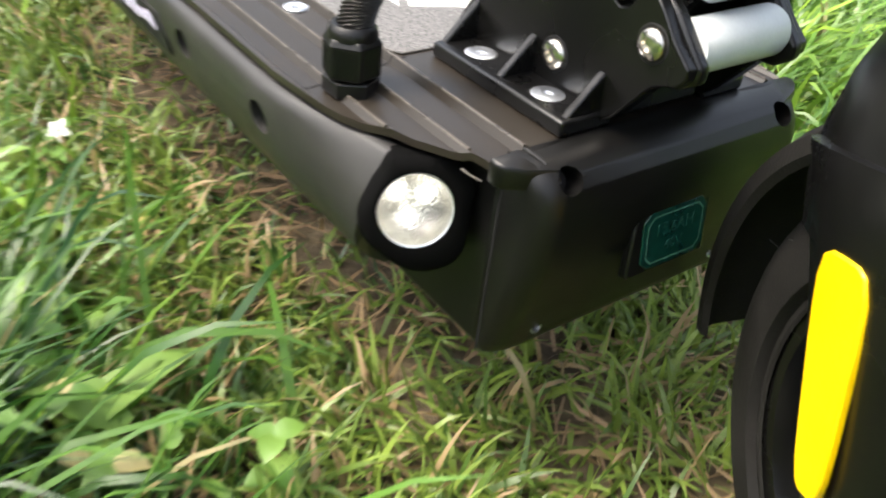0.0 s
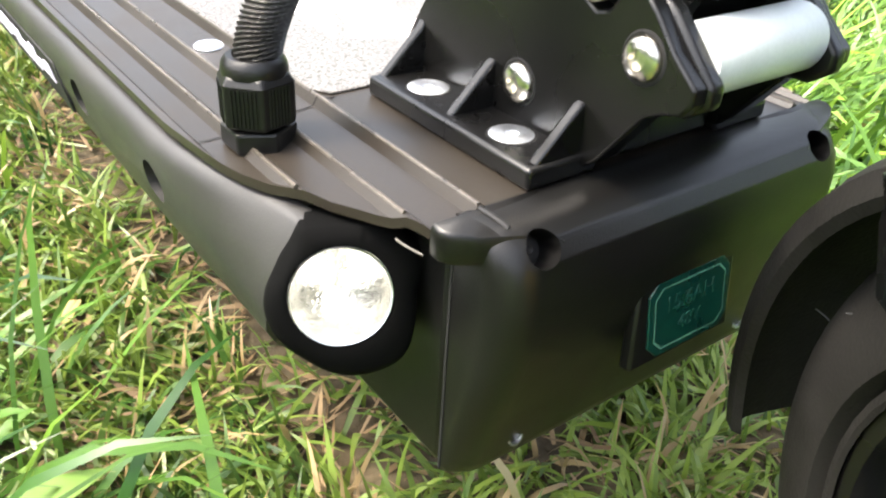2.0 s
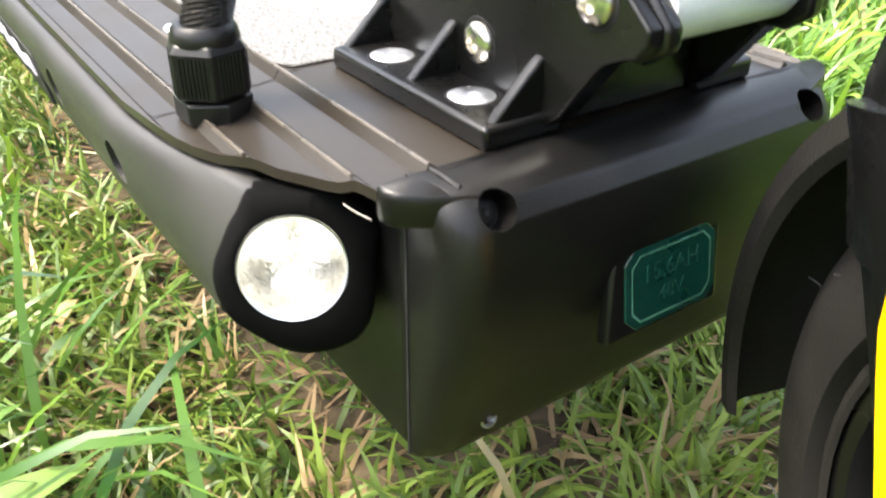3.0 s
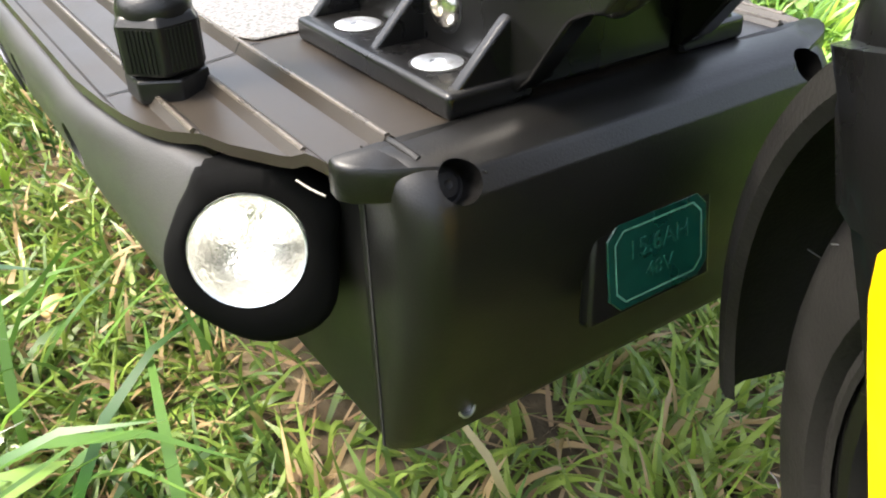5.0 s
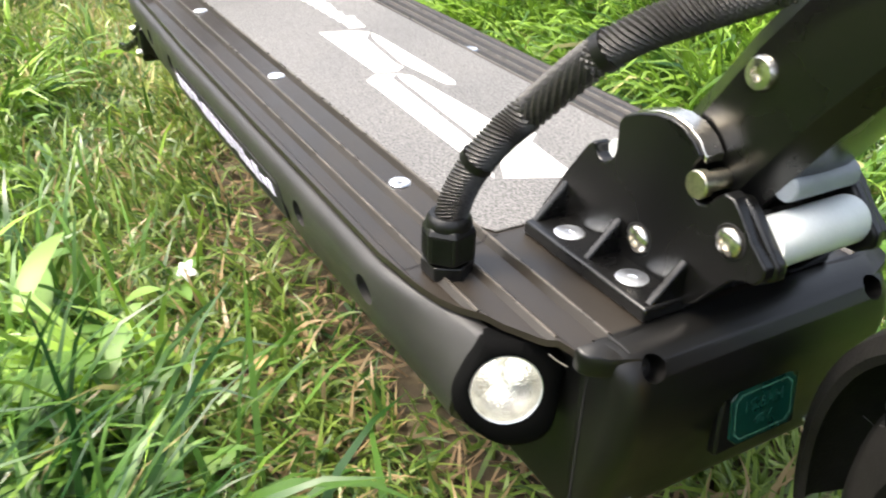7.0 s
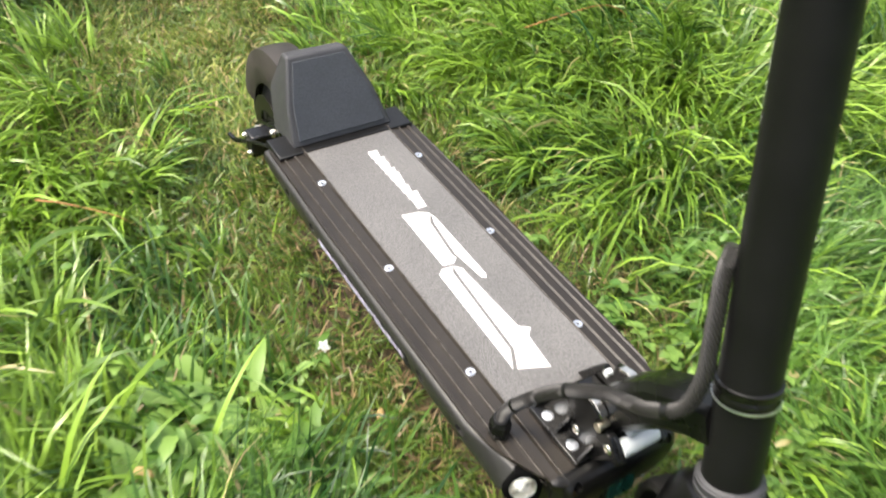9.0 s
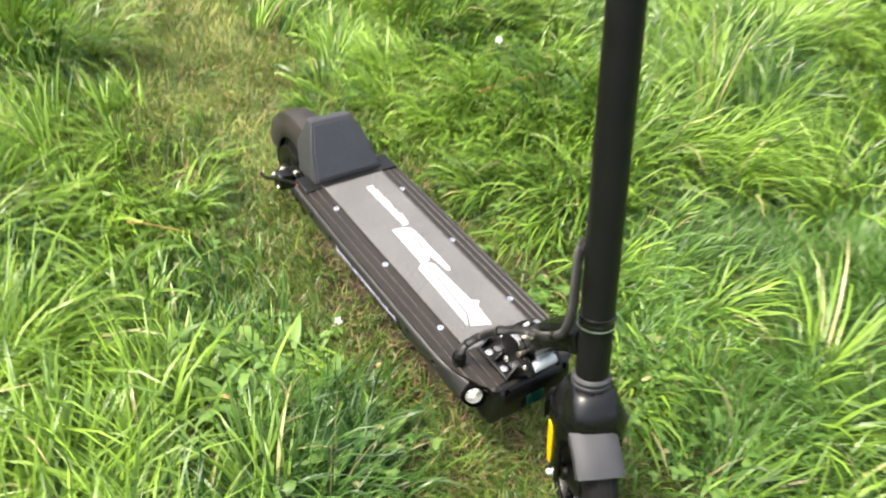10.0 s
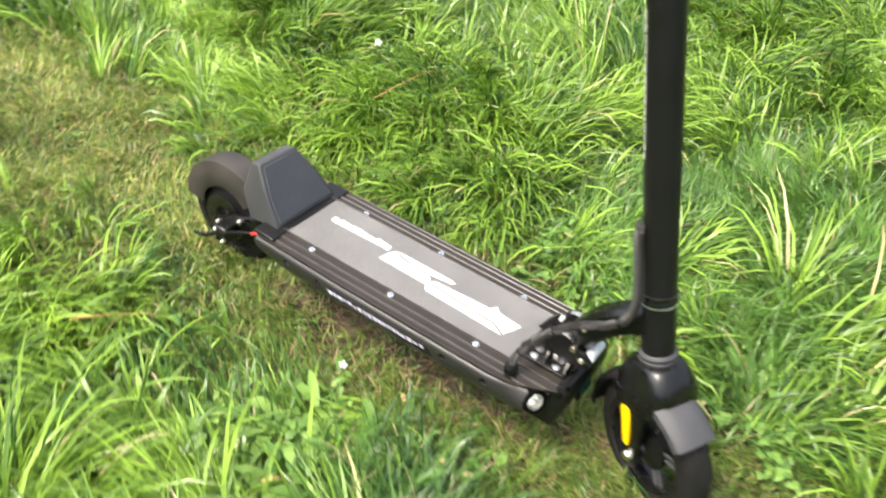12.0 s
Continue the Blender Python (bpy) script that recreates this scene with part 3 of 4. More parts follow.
# ---- headlight ----
def headlight():
    way = Vector((-0.40, -0.88, 0.24)).normalized()
    at = Vector((-0.1015, -0.1375, 0.1735))
    m = aim(at, way)
    # the housing's face: an uneven outline round the lens, (angle, reach) in its own plane
    side = Vector((0, 0, 1)).cross(way).normalized()
    over = way.cross(side)
    shape = [(-170, 0.0222), (-150, 0.0229), (-120, 0.0230), (-86, 0.0272), (-51, 0.0296), (-25, 0.0245), (0, 0.0225), (22, 0.0275),
             (50, 0.0250), (89, 0.0253), (106, 0.0278), (125, 0.0210), (157, 0.0196), (175, 0.0212)]
    shape = [(shape[-1][0] - 360, shape[-1][1]), *shape, (shape[0][0] + 360, shape[0][1])]
    n = 72
    reach = [line_at(shape, -180 + 360 * i / n) for i in range(n)]
    reach = [(reach[i - 2] + 2 * reach[i - 1] + 2 * reach[i] + 2 * reach[(i + 1) % n] + reach[(i + 2) % n]) / 8 for i in range(n)]

    def face_ring(k, h, inner=0.0):
        ring = []
        for i in range(n):
            a = radians(-180 + 360 * i / n)
            r = inner or reach[i] * k
            p = at + side * (math.cos(a) * r) + over * (math.sin(a) * r) + way * h
            ring.append(Vector((p.x, p.y, min(p.z, 0.1938))))
        return ring
    rings = [face_ring(0, 0.0014, 0.0150), face_ring(0, 0.0036, 0.0153), face_ring(0, 0.0038, 0.0162), face_ring(0.88, 0.0028), face_ring(0.965, 0.0010), face_ring(1.0, -0.0025),
             face_ring(0.95, -0.007), face_ring(0.86, -0.018), face_ring(0.70, -0.032)]
    body = part("headlight", loft(rings, closed=True, caps=False), HOUSING, scooter, "round headlight in a matt black housing, lit", angle=60)
    part("reflector", lathe([(0.0151, 0.0020), (0.0145, -0.0030), (0.0122, -0.0080), (0.0080, -0.0110), (0.0035, -0.0122), (0, -0.0122)], m, 26), MIRROR, body, "faceted bright reflector bowl", smooth=False)
    for i in range(3):
        a = 2 * math.pi * i / 3 + 0.4
        part("diode", lathe([(0.0030, -0.0110), (0.0026, -0.0090), (0.0013, -0.0078), (0, -0.0074)], m @ Matrix.Translation((0.0055 * math.cos(a), 0.0055 * math.sin(a), 0)), 12), LED, body, "lit diode")
    lens = part("lens", lathe([(0.0146, 0.0012), (0.0146, 0.0026), (0.0124, 0.0046), (0.0080, 0.0060), (0.0035, 0.0066), (0, 0.0067)], m, 40), GLASS, body, "clear domed lens")
    lens.visible_shadow = False
    part("ring", lathe([(0.0144, 0.0022), (0.0145, 0.0036), (0.0149, 0.0038), (0.0151, 0.0028)], m, 40), ZINC, body, "thin bright ring")


headlight()
# worn bright edge of the plate over the lamp
part("worn_edge", tube(smooth_line([(-0.0912, -0.1500, 0.1950), (-0.0900, -0.1535, 0.1940), (-0.0878, -0.1582, 0.1930)], 6), 0.00035, 6), GLINT_WORN, deck, "scraped bright metal edge")


# ---- folding bracket ----
bracket = new("folding_bracket")
bracket.parent = scooter
CHEEK = [(-0.062, 0.206), (-0.078, 0.232), (-0.0905, 0.2495), (-0.0945, 0.2530), (-0.0965, 0.2525), (-0.0972, 0.2492), (-0.1000, 0.2470), (-0.1035, 0.2468), (-0.1075, 0.2495), (-0.1092, 0.2535),
         (-0.1088, 0.2600), (-0.1083, 0.2665), (-0.1115, 0.2705), (-0.1200, 0.2745), (-0.1290, 0.2772), (-0.1370, 0.2780), (-0.1440, 0.2768), (-0.1505, 0.2735), (-0.1550, 0.2690), (-0.1522, 0.2640),
         (-0.1515, 0.2585), (-0.1535, 0.2535), (-0.1580, 0.2515), (-0.1620, 0.2525), (-0.1650, 0.2570), (-0.1690, 0.2605), (-0.1735, 0.2600), (-0.1780, 0.2560), (-0.1850, 0.2480),
         (-0.1935, 0.2410), (-0.1935, 0.2370), (-0.1905, 0.2330), (-0.1850, 0.2315), (-0.1800, 0.2290), (-0.1750, 0.2225), (-0.1660, 0.2110), (-0.1600, 0.206)]
for s in (-1, 1):
    part("cheek_plate", prism(CHEEK, s * 0.0345, s * 0.0265), PAINT, bracket, "gloss black hinge cheek with a rounded top", bevel=0.0012, segments=3)
    part("foot", box(min(s * 0.0545, s * 0.0270), max(s * 0.0545, s * 0.0270), -0.1605, -0.0765, 0.2035, 0.2105), PAINT, bracket, bevel=0.0016, segments=3)
    for y in (-0.079, -0.1175, -0.157):
        rib = prism([(0.0520, 0.2090), (0.0330, 0.2090), (0.0330, 0.2300 if y > -0.1 else 0.2265), (0.0360, 0.2250)], y - 0.0020, y + 0.0020, "y")
        if s < 0:
            turned(rib, Matrix.Diagonal((-1, 1, 1, 1)))
        part("rib", rib, PAINT, bracket, bevel=0.0010)
    for y in (-0.0965, -0.1395):
        m = aim((s * 0.0433, y, 0.2105), (0, 0, 1))
        part("screw_seat", lathe([(0.0078, 0.00015), (0.0070, 0.00030), (0.0066, 0.00025)], m, 28), DARK, bracket)
        part("foot_screw", lathe([(0.0070, -0.001), (0.0070, 0.00045), (0.0067, 0.00060), (0.0021, 0.00060), (0.0019, 0.00005), (0, 0.00005)], m, 28), ZINC, bracket, "zinc countersunk screw")
    for y, z, r in ((-0.131, 0.2225, 0.0062), (-0.1762, 0.2440, 0.0060)):
        m = aim((s * 0.0345, y, z), (s, 0, 0))
        part("bolt_seat", lathe([(r + 0.0014, 0.0001), (r + 0.0008, 0.0004), (r + 0.0002, 0.0002)], m, 28), DARK, bracket)
        part("bolt", lathe([(r, -0.002), (r, 0.0008), (r * 0.92, 0.0018), (r * 0.72, 0.0026), (r * 0.44, 0.0030), (r * 0.38, 0.0014), (0, 0.0014)], m, 28), CHROME, bracket, "bright domed hex bolt")
    part("lug", prism([(-0.160, 0.246), (-0.1700, 0.2592), (-0.1740, 0.2600), (-0.1795, 0.2565), (-0.1950, 0.2410), (-0.1950, 0.2355), (-0.1880, 0.2305), (-0.165, 0.2290)], s * 0.0298, s * 0.0242), PAINT, bracket, bevel=0.0015)
    arc = [(-0.1165, 0.2740), (-0.1290, 0.2783), (-0.1370, 0.2791), (-0.1445, 0.2779), (-0.1515, 0.2743), (-0.1560, 0.2692)]
    part("worn_rim", prism(arc + [(y, z - 0.003) for y, z in reversed(arc)], s * 0.0328, s * 0.0235), CHROME, bracket, "polished rim of the hinge", bevel=0.0004, segments=1)
part("hinge_block", box(-0.0264, 0.0264, -0.158, -0.085, 0.2040, 0.2300), PAINT, bracket, bevel=0.002)
part("roller", lathe([(0, -0.0245), (0.0100, -0.0245), (0.0100, 0.0225), (0.0094, 0.0240), (0, 0.0245)], aim((0, -0.1822, 0.2432), (1, 0, 0)), 36), NYLON, bracket, "milky white nylon roller")
# second roller, coloured grey to look shaded by the arm
part("roller", lathe([(0, -0.0150), (0.0050, -0.0146), (0.0056, -0.0138), (0.0056, 0.0200), (0, 0.0205)], aim((0, -0.1782, 0.2625), (1, 0, 0)), 28), SHADED_NYLON, bracket, "small nylon roller under the arm, its shade put into a grey colour")
part("hinge_pin", lathe([(0, -0.0375), (0.0050, -0.0375), (0.0056, -0.0368), (0.0056, -0.0335), (0.0042, -0.0333), (0.0042, 0.0333), (0.0056, 0.0335), (0.0056, 0.0368), (0, 0.0375)], aim((0, -0.1575, 0.2595), (1, 0, 0)), 28), BRASS, bracket, "yellowed steel hinge pin")
for s in (-1, 1):
    part("stop", lathe([(0, -0.004), (0.0042, -0.004), (0.0042, 0.004), (0, 0.004)], aim((s * 0.0255, -0.1035, 0.2515), (1, 0, 0)), 18), NYLON, bracket, "small nylon stop in the notch")


# ---- arm and stem ----
def arm_section(c, d, w, h):
    d = Vector((0, *d)).normalized()
    n = Vector((1, 0, 0)).cross(d)
    pts = []
    for k in range(16):
        a = 2 * math.pi * (k + 0.5) / 16
        u, v = math.cos(a), math.sin(a)
        q = (abs(u) ** 5 + abs(v) ** 5) ** (-1 / 5)
        pts.append(Vector((0, *c)) + Vector((1, 0, 0)) * (u * q * w) + n * (v * q * h))
    return pts


arm_bm = loft([arm_section((-0.140, 0.248), (-0.545, 0.838), 0.0205, 0.018), arm_section((-0.148, 0.261), (-0.545, 0.838), 0.0228, 0.0245), arm_section((-0.174, 0.301), (-0.56, 0.83), 0.0230, 0.0250),
               arm_section((-0.194, 0.327), (-0.66, 0.75), 0.0230, 0.0250), arm_section((-0.222, 0.349), (-0.84, 0.54), 0.0228, 0.0240), arm_section((-0.254, 0.364), (-0.88, 0.48), 0.0225, 0.0225)], closed=True)
arm = part("neck_arm", arm_bm, PAINT, scooter, "black square tube that joins the hinge to the stem", angle=30)
for s in (-1, 1):
    part("arm_bolt", lathe([(0.0066, -0.002), (0.0066, 0.001), (0.0055, 0.0028), (0.0028, 0.0032), (0.0024, 0.0012), (0, 0.0012)], aim((s * 0.0225, -0.1640, 0.3020), (s, 0, 0)), 24), CHROME, arm, "bright domed bolt")
    part("clamp_bolt", lathe([(0.0056, -0.004), (0.0056, 0.002), (0.0045, 0.0038), (0.0022, 0.0042), (0, 0.0030)], aim((s * 0.0225, -0.2130, 0.3480), (s, 0, 0.3)), 20), CHROME, arm, "bright clamp bolt")

STEM_A = Vector((0.0056, -0.2553, 0.413))
STEM_UP = Vector((0.054, 0.270, 1.0)).normalized()


def on_stem(z):
    return STEM_A + STEM_UP * ((z - STEM_A.z) / STEM_UP.z)


SM = aim(STEM_A, STEM_UP)
stem = part("stem", lathe([(0.0262, -0.135), (0.0262, 0.490), (0.0245, 0.492), (0.0240, 0.495), (0.0240, 0.70), (0, 0.70)], SM, 40), STEM_BLACK, scooter, "tall black round stem")
part("stem_ring", lathe([(0.0262, -0.008), (0.0285, -0.007), (0.0285, -0.001), (0.0278, 0.000), (0.0278, 0.0015), (0.0285, 0.0025), (0.0285, 0.008), (0.0262, 0.009)], SM, 40), PAINT, stem, "black clamp ring")
part("ring_line", lathe([(0.0280, -0.0105), (0.0290, -0.0105), (0.0290, -0.008), (0.0280, -0.008)], SM, 40, closed=True), ZINC, stem, "thin bright washer")
col = []
for k in range(5):
    z = -0.142 + k * 0.0085
    col += [(0.0305, z), (0.0312, z + 0.001), (0.0312, z + 0.0060), (0.0300, z + 0.0068), (0.0296, z + 0.0080)]
part("headset", lathe([(0.026, -0.144), *col, (0.0262, -0.098)], SM, 40), GREY, stem, "ribbed dark grey headset collar")
part("headset_line", lathe([(0.0300, -0.1465), (0.0325, -0.1460), (0.0325, -0.1435), (0.0300, -0.1430)], SM, 40, closed=True), ZINC, stem)
part("stem_edge", lathe([(0.0258, 0.4895), (0.0264, 0.4905), (0.0250, 0.4925)], SM, 40), DUSTY, stem, "worn top edge of the lower tube")
# unreadable white print up the stem's flank
SIDE = Vector((STEM_UP.z, 0, -STEM_UP.x)).normalized()
FWD = SIDE.cross(STEM_UP)
rng = random.Random(9)
z = 0.225
while z < 0.43:
    h = rng.uniform(0.006, 0.018)
    bm = bmesh.new()
    vs = []
    for zz in (z, z + h):
        vs.append([bm.verts.new(STEM_A + STEM_UP * zz - SIDE * (0.0265 * math.cos(a)) - FWD * (0.0265 * math.sin(a))) for a in (radians(46 + 9 * i) for i in range(8))])
    for i in range(7):
        bm.faces.new((vs[0][i], vs[0][i + 1], vs[1][i + 1], vs[1][i]))
    part("bar", bm, WHITE, stem, "white bar of unreadable print")
    z += h + 0.0025

# ---- front wheel, fork and fenders, turned to one side ----
STEER = radians(-28)
AXLE = on_stem(0.130) + FWD * -0.004
TURN_M = Matrix.Translation(STEM_A) @ Matrix.Rotation(STEER, 4, STEM_UP) @ Matrix.Translation(-STEM_A)


def tyre_profile(R, w, h):
    pts = []
    for k in range(17):
        a = math.pi * k / 16
        pts.append((R - h + h * math.sin(a) ** 0.7 if 0 < k < 16 else R - h, -w * math.cos(a)))
    return pts + [(R - h - 0.004, w * 0.75), (R - h - 0.004, -w * 0.75)]


def wheel(name, centre, m, R, w, axis=(1, 0, 0), steps=64):
    X = m @ aim(centre, axis)
    wheel_ob = new(name)
    wheel_ob.parent = scooter
    tyre = part("tyre", lathe(tyre_profile(R, w, 0.034), X, steps, closed=True), RUBBER, wheel_ob, "worn dusty black rubber tyre")
    # tread: two grooves and slanted sipes
    for z in (-0.009, 0.009):
        part("groove", lathe([(R + 0.0004 - abs(z) * 0.12, z - 0.0012), (R + 0.0004 - abs(z) * 0.12, z + 0.0012)], X, steps), DARK, tyre)
    part("rim", lathe([(R - 0.036, -w * 0.80), (R - 0.038, -w * 0.86), (R - 0.046, -w * 0.80), (R - 0.050, -w * 0.3), (R - 0.050, w * 0.3), (R - 0.046, w * 0.80), (R - 0.038, w * 0.86), (R - 0.036, w * 0.80)], X, 48), PAINT, wheel_ob, "black rim")
    part("rim_edge", lathe([(R - 0.0375, -w * 0.89), (R - 0.0400, -w * 0.91), (R - 0.0415, -w * 0.88)], X, 48), RUBBER, wheel_ob, "dusty rim edge")
    hub = part("hub", lathe([(0, -0.036), (0.014, -0.036), (0.016, -0.030), (0.030, -0.022), (0.042, -0.016), (0.042, 0.016), (0.030, 0.022), (0.016, 0.030), (0.014, 0.036), (0, 0.036)], X, 40), BLACK, wheel_ob, "black hub")
    for k in range(5):
        a = 2 * math.pi * k / 5 + 0.3
        c, s2 = math.cos(a), math.sin(a)
        spoke = bmesh.new()
        for off in (-0.006, 0.006):
            p, q = Vector((c * 0.034 - s2 * off, s2 * 0.034 + c * off, -0.010)), Vector((c * (R - 0.046) - s2 * off * 1.2, s2 * (R - 0.046) + c * off * 1.2, -0.012))
            tube([X @ p, X @ ((p + q) / 2), X @ q], 0.0032, 8, spoke)
        part("spoke", spoke, GREY, wheel_ob)
    return wheel_ob


wheel("front_wheel", AXLE, TURN_M, 0.1250, 0.0280, SIDE)

front_tyre = bpy.data.objects["front_wheel"].children[0]
rng = random.Random(4)
XW = TURN_M @ aim(AXLE, SIDE)
for k in range(26):
    a, z = rng.uniform(0, 6.283), rng.choice((-0.026, -0.022, 0.010, -0.012))
    R0 = 0.1250 - (0.016 if abs(z) > 0.02 else 0.002)
    p0 = Vector((R0 * math.cos(a), R0 * math.sin(a), z))
    tip = p0 + Vector((math.cos(a + rng.uniform(-1, 1)), math.sin(a + rng.uniform(-1, 1)), rng.uniform(-1.2, 0.2))) * 0.0055
    part("whisker", tube([XW @ p0, XW @ ((p0 + tip) / 2 + Vector((0, 0, 0.0006))), XW @ tip], 0.00028, 5), GREY, front_tyre)

FUP = STEM_UP


def fork_point(x, u, f):
    """A place in the fork's own frame: x sideways, u up along it from the axle, f forwards."""
    return AXLE + SIDE * x + FUP * u + FWD * f


# crown: a rounded shoulder from the collar down over the wheel
crown = [(0.0315, 0.032, 0.177), (0.0360, 0.040, 0.172), (0.0410, 0.048, 0.163), (0.0475, 0.056, 0.148), (0.0530, 0.060, 0.132), (0.0565, 0.060, 0.116), (0.0580, 0.055, 0.100)]
crown_off = STEM_A - AXLE
f0 = crown_off.dot(FWD)
rows = []
for w, d, u in crown:
    ring = []
    for k in range(28):
        a = 2 * math.pi * k / 28
        c, s2 = math.cos(a), math.sin(a)
        q = (abs(c) ** 3.2 + abs(s2) ** 3.2) ** (-1 / 3.2)
        ring.append(fork_point(w * c * q, u, f0 * min(1, u / 0.17) + d * s2 * q))
    rows.append(ring)
fork = part("fork", turned(loft(rows, closed=True), TURN_M), PAINT, scooter, "gloss black fork with broad shoulders", angle=50)
for s in (-1, 1):
    legs = []
    for u, w, d, x in ((0.128, 0.0060, 0.040, 0.0510), (0.110, 0.0080, 0.034, 0.0505), (0.085, 0.0085, 0.029, 0.0490), (0.055, 0.0080, 0.024, 0.0480), (0.025, 0.0075, 0.019, 0.0470), (0.000, 0.0070, 0.016, 0.0460), (-0.014, 0.0050, 0.010, 0.0460)):
        ring = []
        for k in range(20):
            a = 2 * math.pi * k / 20
            c, s2 = math.cos(a), math.sin(a)
            q = (abs(c) ** 2.6 + abs(s2) ** 2.6) ** (-1 / 2.6)
            ring.append(fork_point(s * x + w * c * q, u, f0 * min(1, u / 0.17) + d * s2 * q))
        legs.append(ring)
    part("fork_leg", turned(loft(legs, closed=True), TURN_M), PAINT, fork, angle=50)
    # yellow reflector on the leg
    outline = []
    for k in range(28):
        a = 2 * math.pi * k / 28
        c, s2 = math.cos(a), math.sin(a)
        q = (abs(c) ** 5 + abs(s2) ** 5) ** (-1 / 5)
        outline.append((0.0100 * c * q * (1 + 0.28 * s2 * q), 0.040 * s2 * q))
    rb = bmesh.new()
    out = [[rb.verts.new(fork_point(s * x, 0.062 + v, f0 * 0.42 - 0.004 + u)) for u, v in outline] for x in (0.0560, 0.0592)]
    rb.faces.new(out[0]), rb.faces.new(out[1])
    for i in range(28):
        j = (i + 1) % 28
        rb.faces.new((out[0][i], out[0][j], out[1][j], out[1][i]))
    part("reflector", turned(rb, TURN_M), YELLOW, fork, "long yellow reflector", bevel=0.0008)
    m = TURN_M @ aim(fork_point(s * 0.053, 0.0, 0.0), SIDE * s)
    part("axle_nut", lathe([(0.0105, -0.004), (0.0105, 0.004), (0.0092, 0.008), (0.0050, 0.0115), (0, 0.0125)], m, 24), CHROME, fork, "bright domed axle cap")


def fender(name, centre, m, R, w, a0, a1, mat, label, side=Vector((1, 0, 0)), thick=0.003, lip=0.010):
    """A curved mudguard over a wheel. Angles in degrees, from straight forwards (0) over the top (90) to the back (180)."""
    rows = []
    for k in range(25):
        a = radians(a0 + (a1 - a0) * k / 24)
        outer, inner = [], []
        for x, r in ((-w, R - lip), (-w * 0.97, R - lip * 0.35), (-w * 0.78, R), (-w * 0.3, R + 0.002), (w * 0.3, R + 0.002), (w * 0.78, R), (w * 0.97, R - lip * 0.35), (w, R - lip)):
            for rr, row in ((r, outer), (r - thick, inner)):
                row.append(m @ (centre + side * (x * (1 if row is outer else 0.94)) + Vector((0, -math.cos(a) * rr, math.sin(a) * rr))))
        rows.append(outer + inner[::-1])
    return part(name, loft(rows, closed=True), mat, scooter, label, angle=40)


fender("front_fender", AXLE, TURN_M, 0.1365, 0.0385, 50, 90, GREY, "short matt grey front fender", SIDE, lip=0.018)
fender("rear_flap", AXLE, TURN_M, 0.1390, 0.0350, 95, 190, RUBBER, "dusty black flap behind the front wheel", SIDE)

# ---- cable ----
GL = aim((-0.0985, -0.0830, 0.1985), (0, 0, 1)) @ Matrix.Rotation(0.25, 4, "Z")
gland = part("cable_gland", lathe([(0, 0.0), (0.0120, 0.0), (0.0120, 0.0068), (0, 0.0068)], GL @ Matrix.Rotation(0.3, 4, "Z"), 6), BLACK, scooter, "black hexagonal plastic cable gland", bevel=0.0008, smooth=False)
part("gland_nut", lathe([(0, 0.0074), (0.0112, 0.0074), (0.0124, 0.0084), (0.0124, 0.0215), (0.0108, 0.0240), (0, 0.0240)], GL, 6), BLACK, gland, bevel=0.0009, smooth=False)
for k in range(6):
    a0, a1 = k * math.pi / 3, (k + 1) * math.pi / 3
    p0, p1 = Vector((math.cos(a0), math.sin(a0), 0)) * 0.01255, Vector((math.cos(a1), math.sin(a1), 0)) * 0.01255
    for q in range(2, 9):
        c = p0.lerp(p1, q / 10)
        part("knurl_rib", tube([GL @ (c + Vector((0, 0, 0.0090))), GL @ (c + Vector((0, 0, 0.0208)))], 0.00035, 5), BLACK, gland)
part("gland_dome", lathe([(0.0102, 0.0232), (0.0103, 0.0248), (0.0097, 0.0272), (0.0084, 0.0286), (0.0066, 0.0288)], GL, 28), BLACK, gland)
CABLE = [(-0.0985, -0.0830, 0.2235), (-0.0950, -0.0842, 0.2370), (-0.0910, -0.0895, 0.2510), (-0.0850, -0.0975, 0.2650), (-0.0775, -0.1045, 0.2760), (-0.0665, -0.1250, 0.3010), (-0.0600, -0.1400, 0.3140), (-0.0515, -0.1530, 0.3225),
         (-0.0460, -0.1670, 0.3305), (-0.0445, -0.1850, 0.3400), (-0.0420, -0.2080, 0.3535), (-0.0330, -0.2310, 0.3770), (-0.0270, -0.2330, 0.4170), (-0.0205, -0.2200, 0.4620), (-0.0120, -0.2050, 0.5050), (-0.0040, -0.1990, 0.5300)]
cable_line = smooth_line(CABLE, 5)
cable = part("cable", tube(smooth_line(CABLE, 17), 0.0064, 26, wave=0.0011), BRAID, scooter, "thick black braided cable from the deck to the stem", smooth=False)
for i in (10, 26, 52):
    part("cable_tie", tube(cable_line[i:i + 2], 0.0079, 18), BLACK, cable, "thin black tie")

# ---- tail: kick plate, wheel, fender, brake ----
kick = loft([[Vector(p) for p in ((-0.084, 0.476, 0.203), (0.084, 0.476, 0.203), (0.080, 0.560, 0.190), (-0.080, 0.560, 0.190))],
             [Vector(p) for p in ((-0.077, 0.510, 0.258), (0.066, 0.508, 0.258), (0.064, 0.580, 0.250), (-0.074, 0.582, 0.250))],
             [Vector(p) for p in ((-0.060, 0.545, 0.316), (0.038, 0.545, 0.314), (0.036, 0.568, 0.310), (-0.058, 0.568, 0.312))]], closed=True)
kick_ob = part("kick_plate", kick, GREY, scooter, "sloping dark grey foot rest at the tail", bevel=0.004, segments=3)
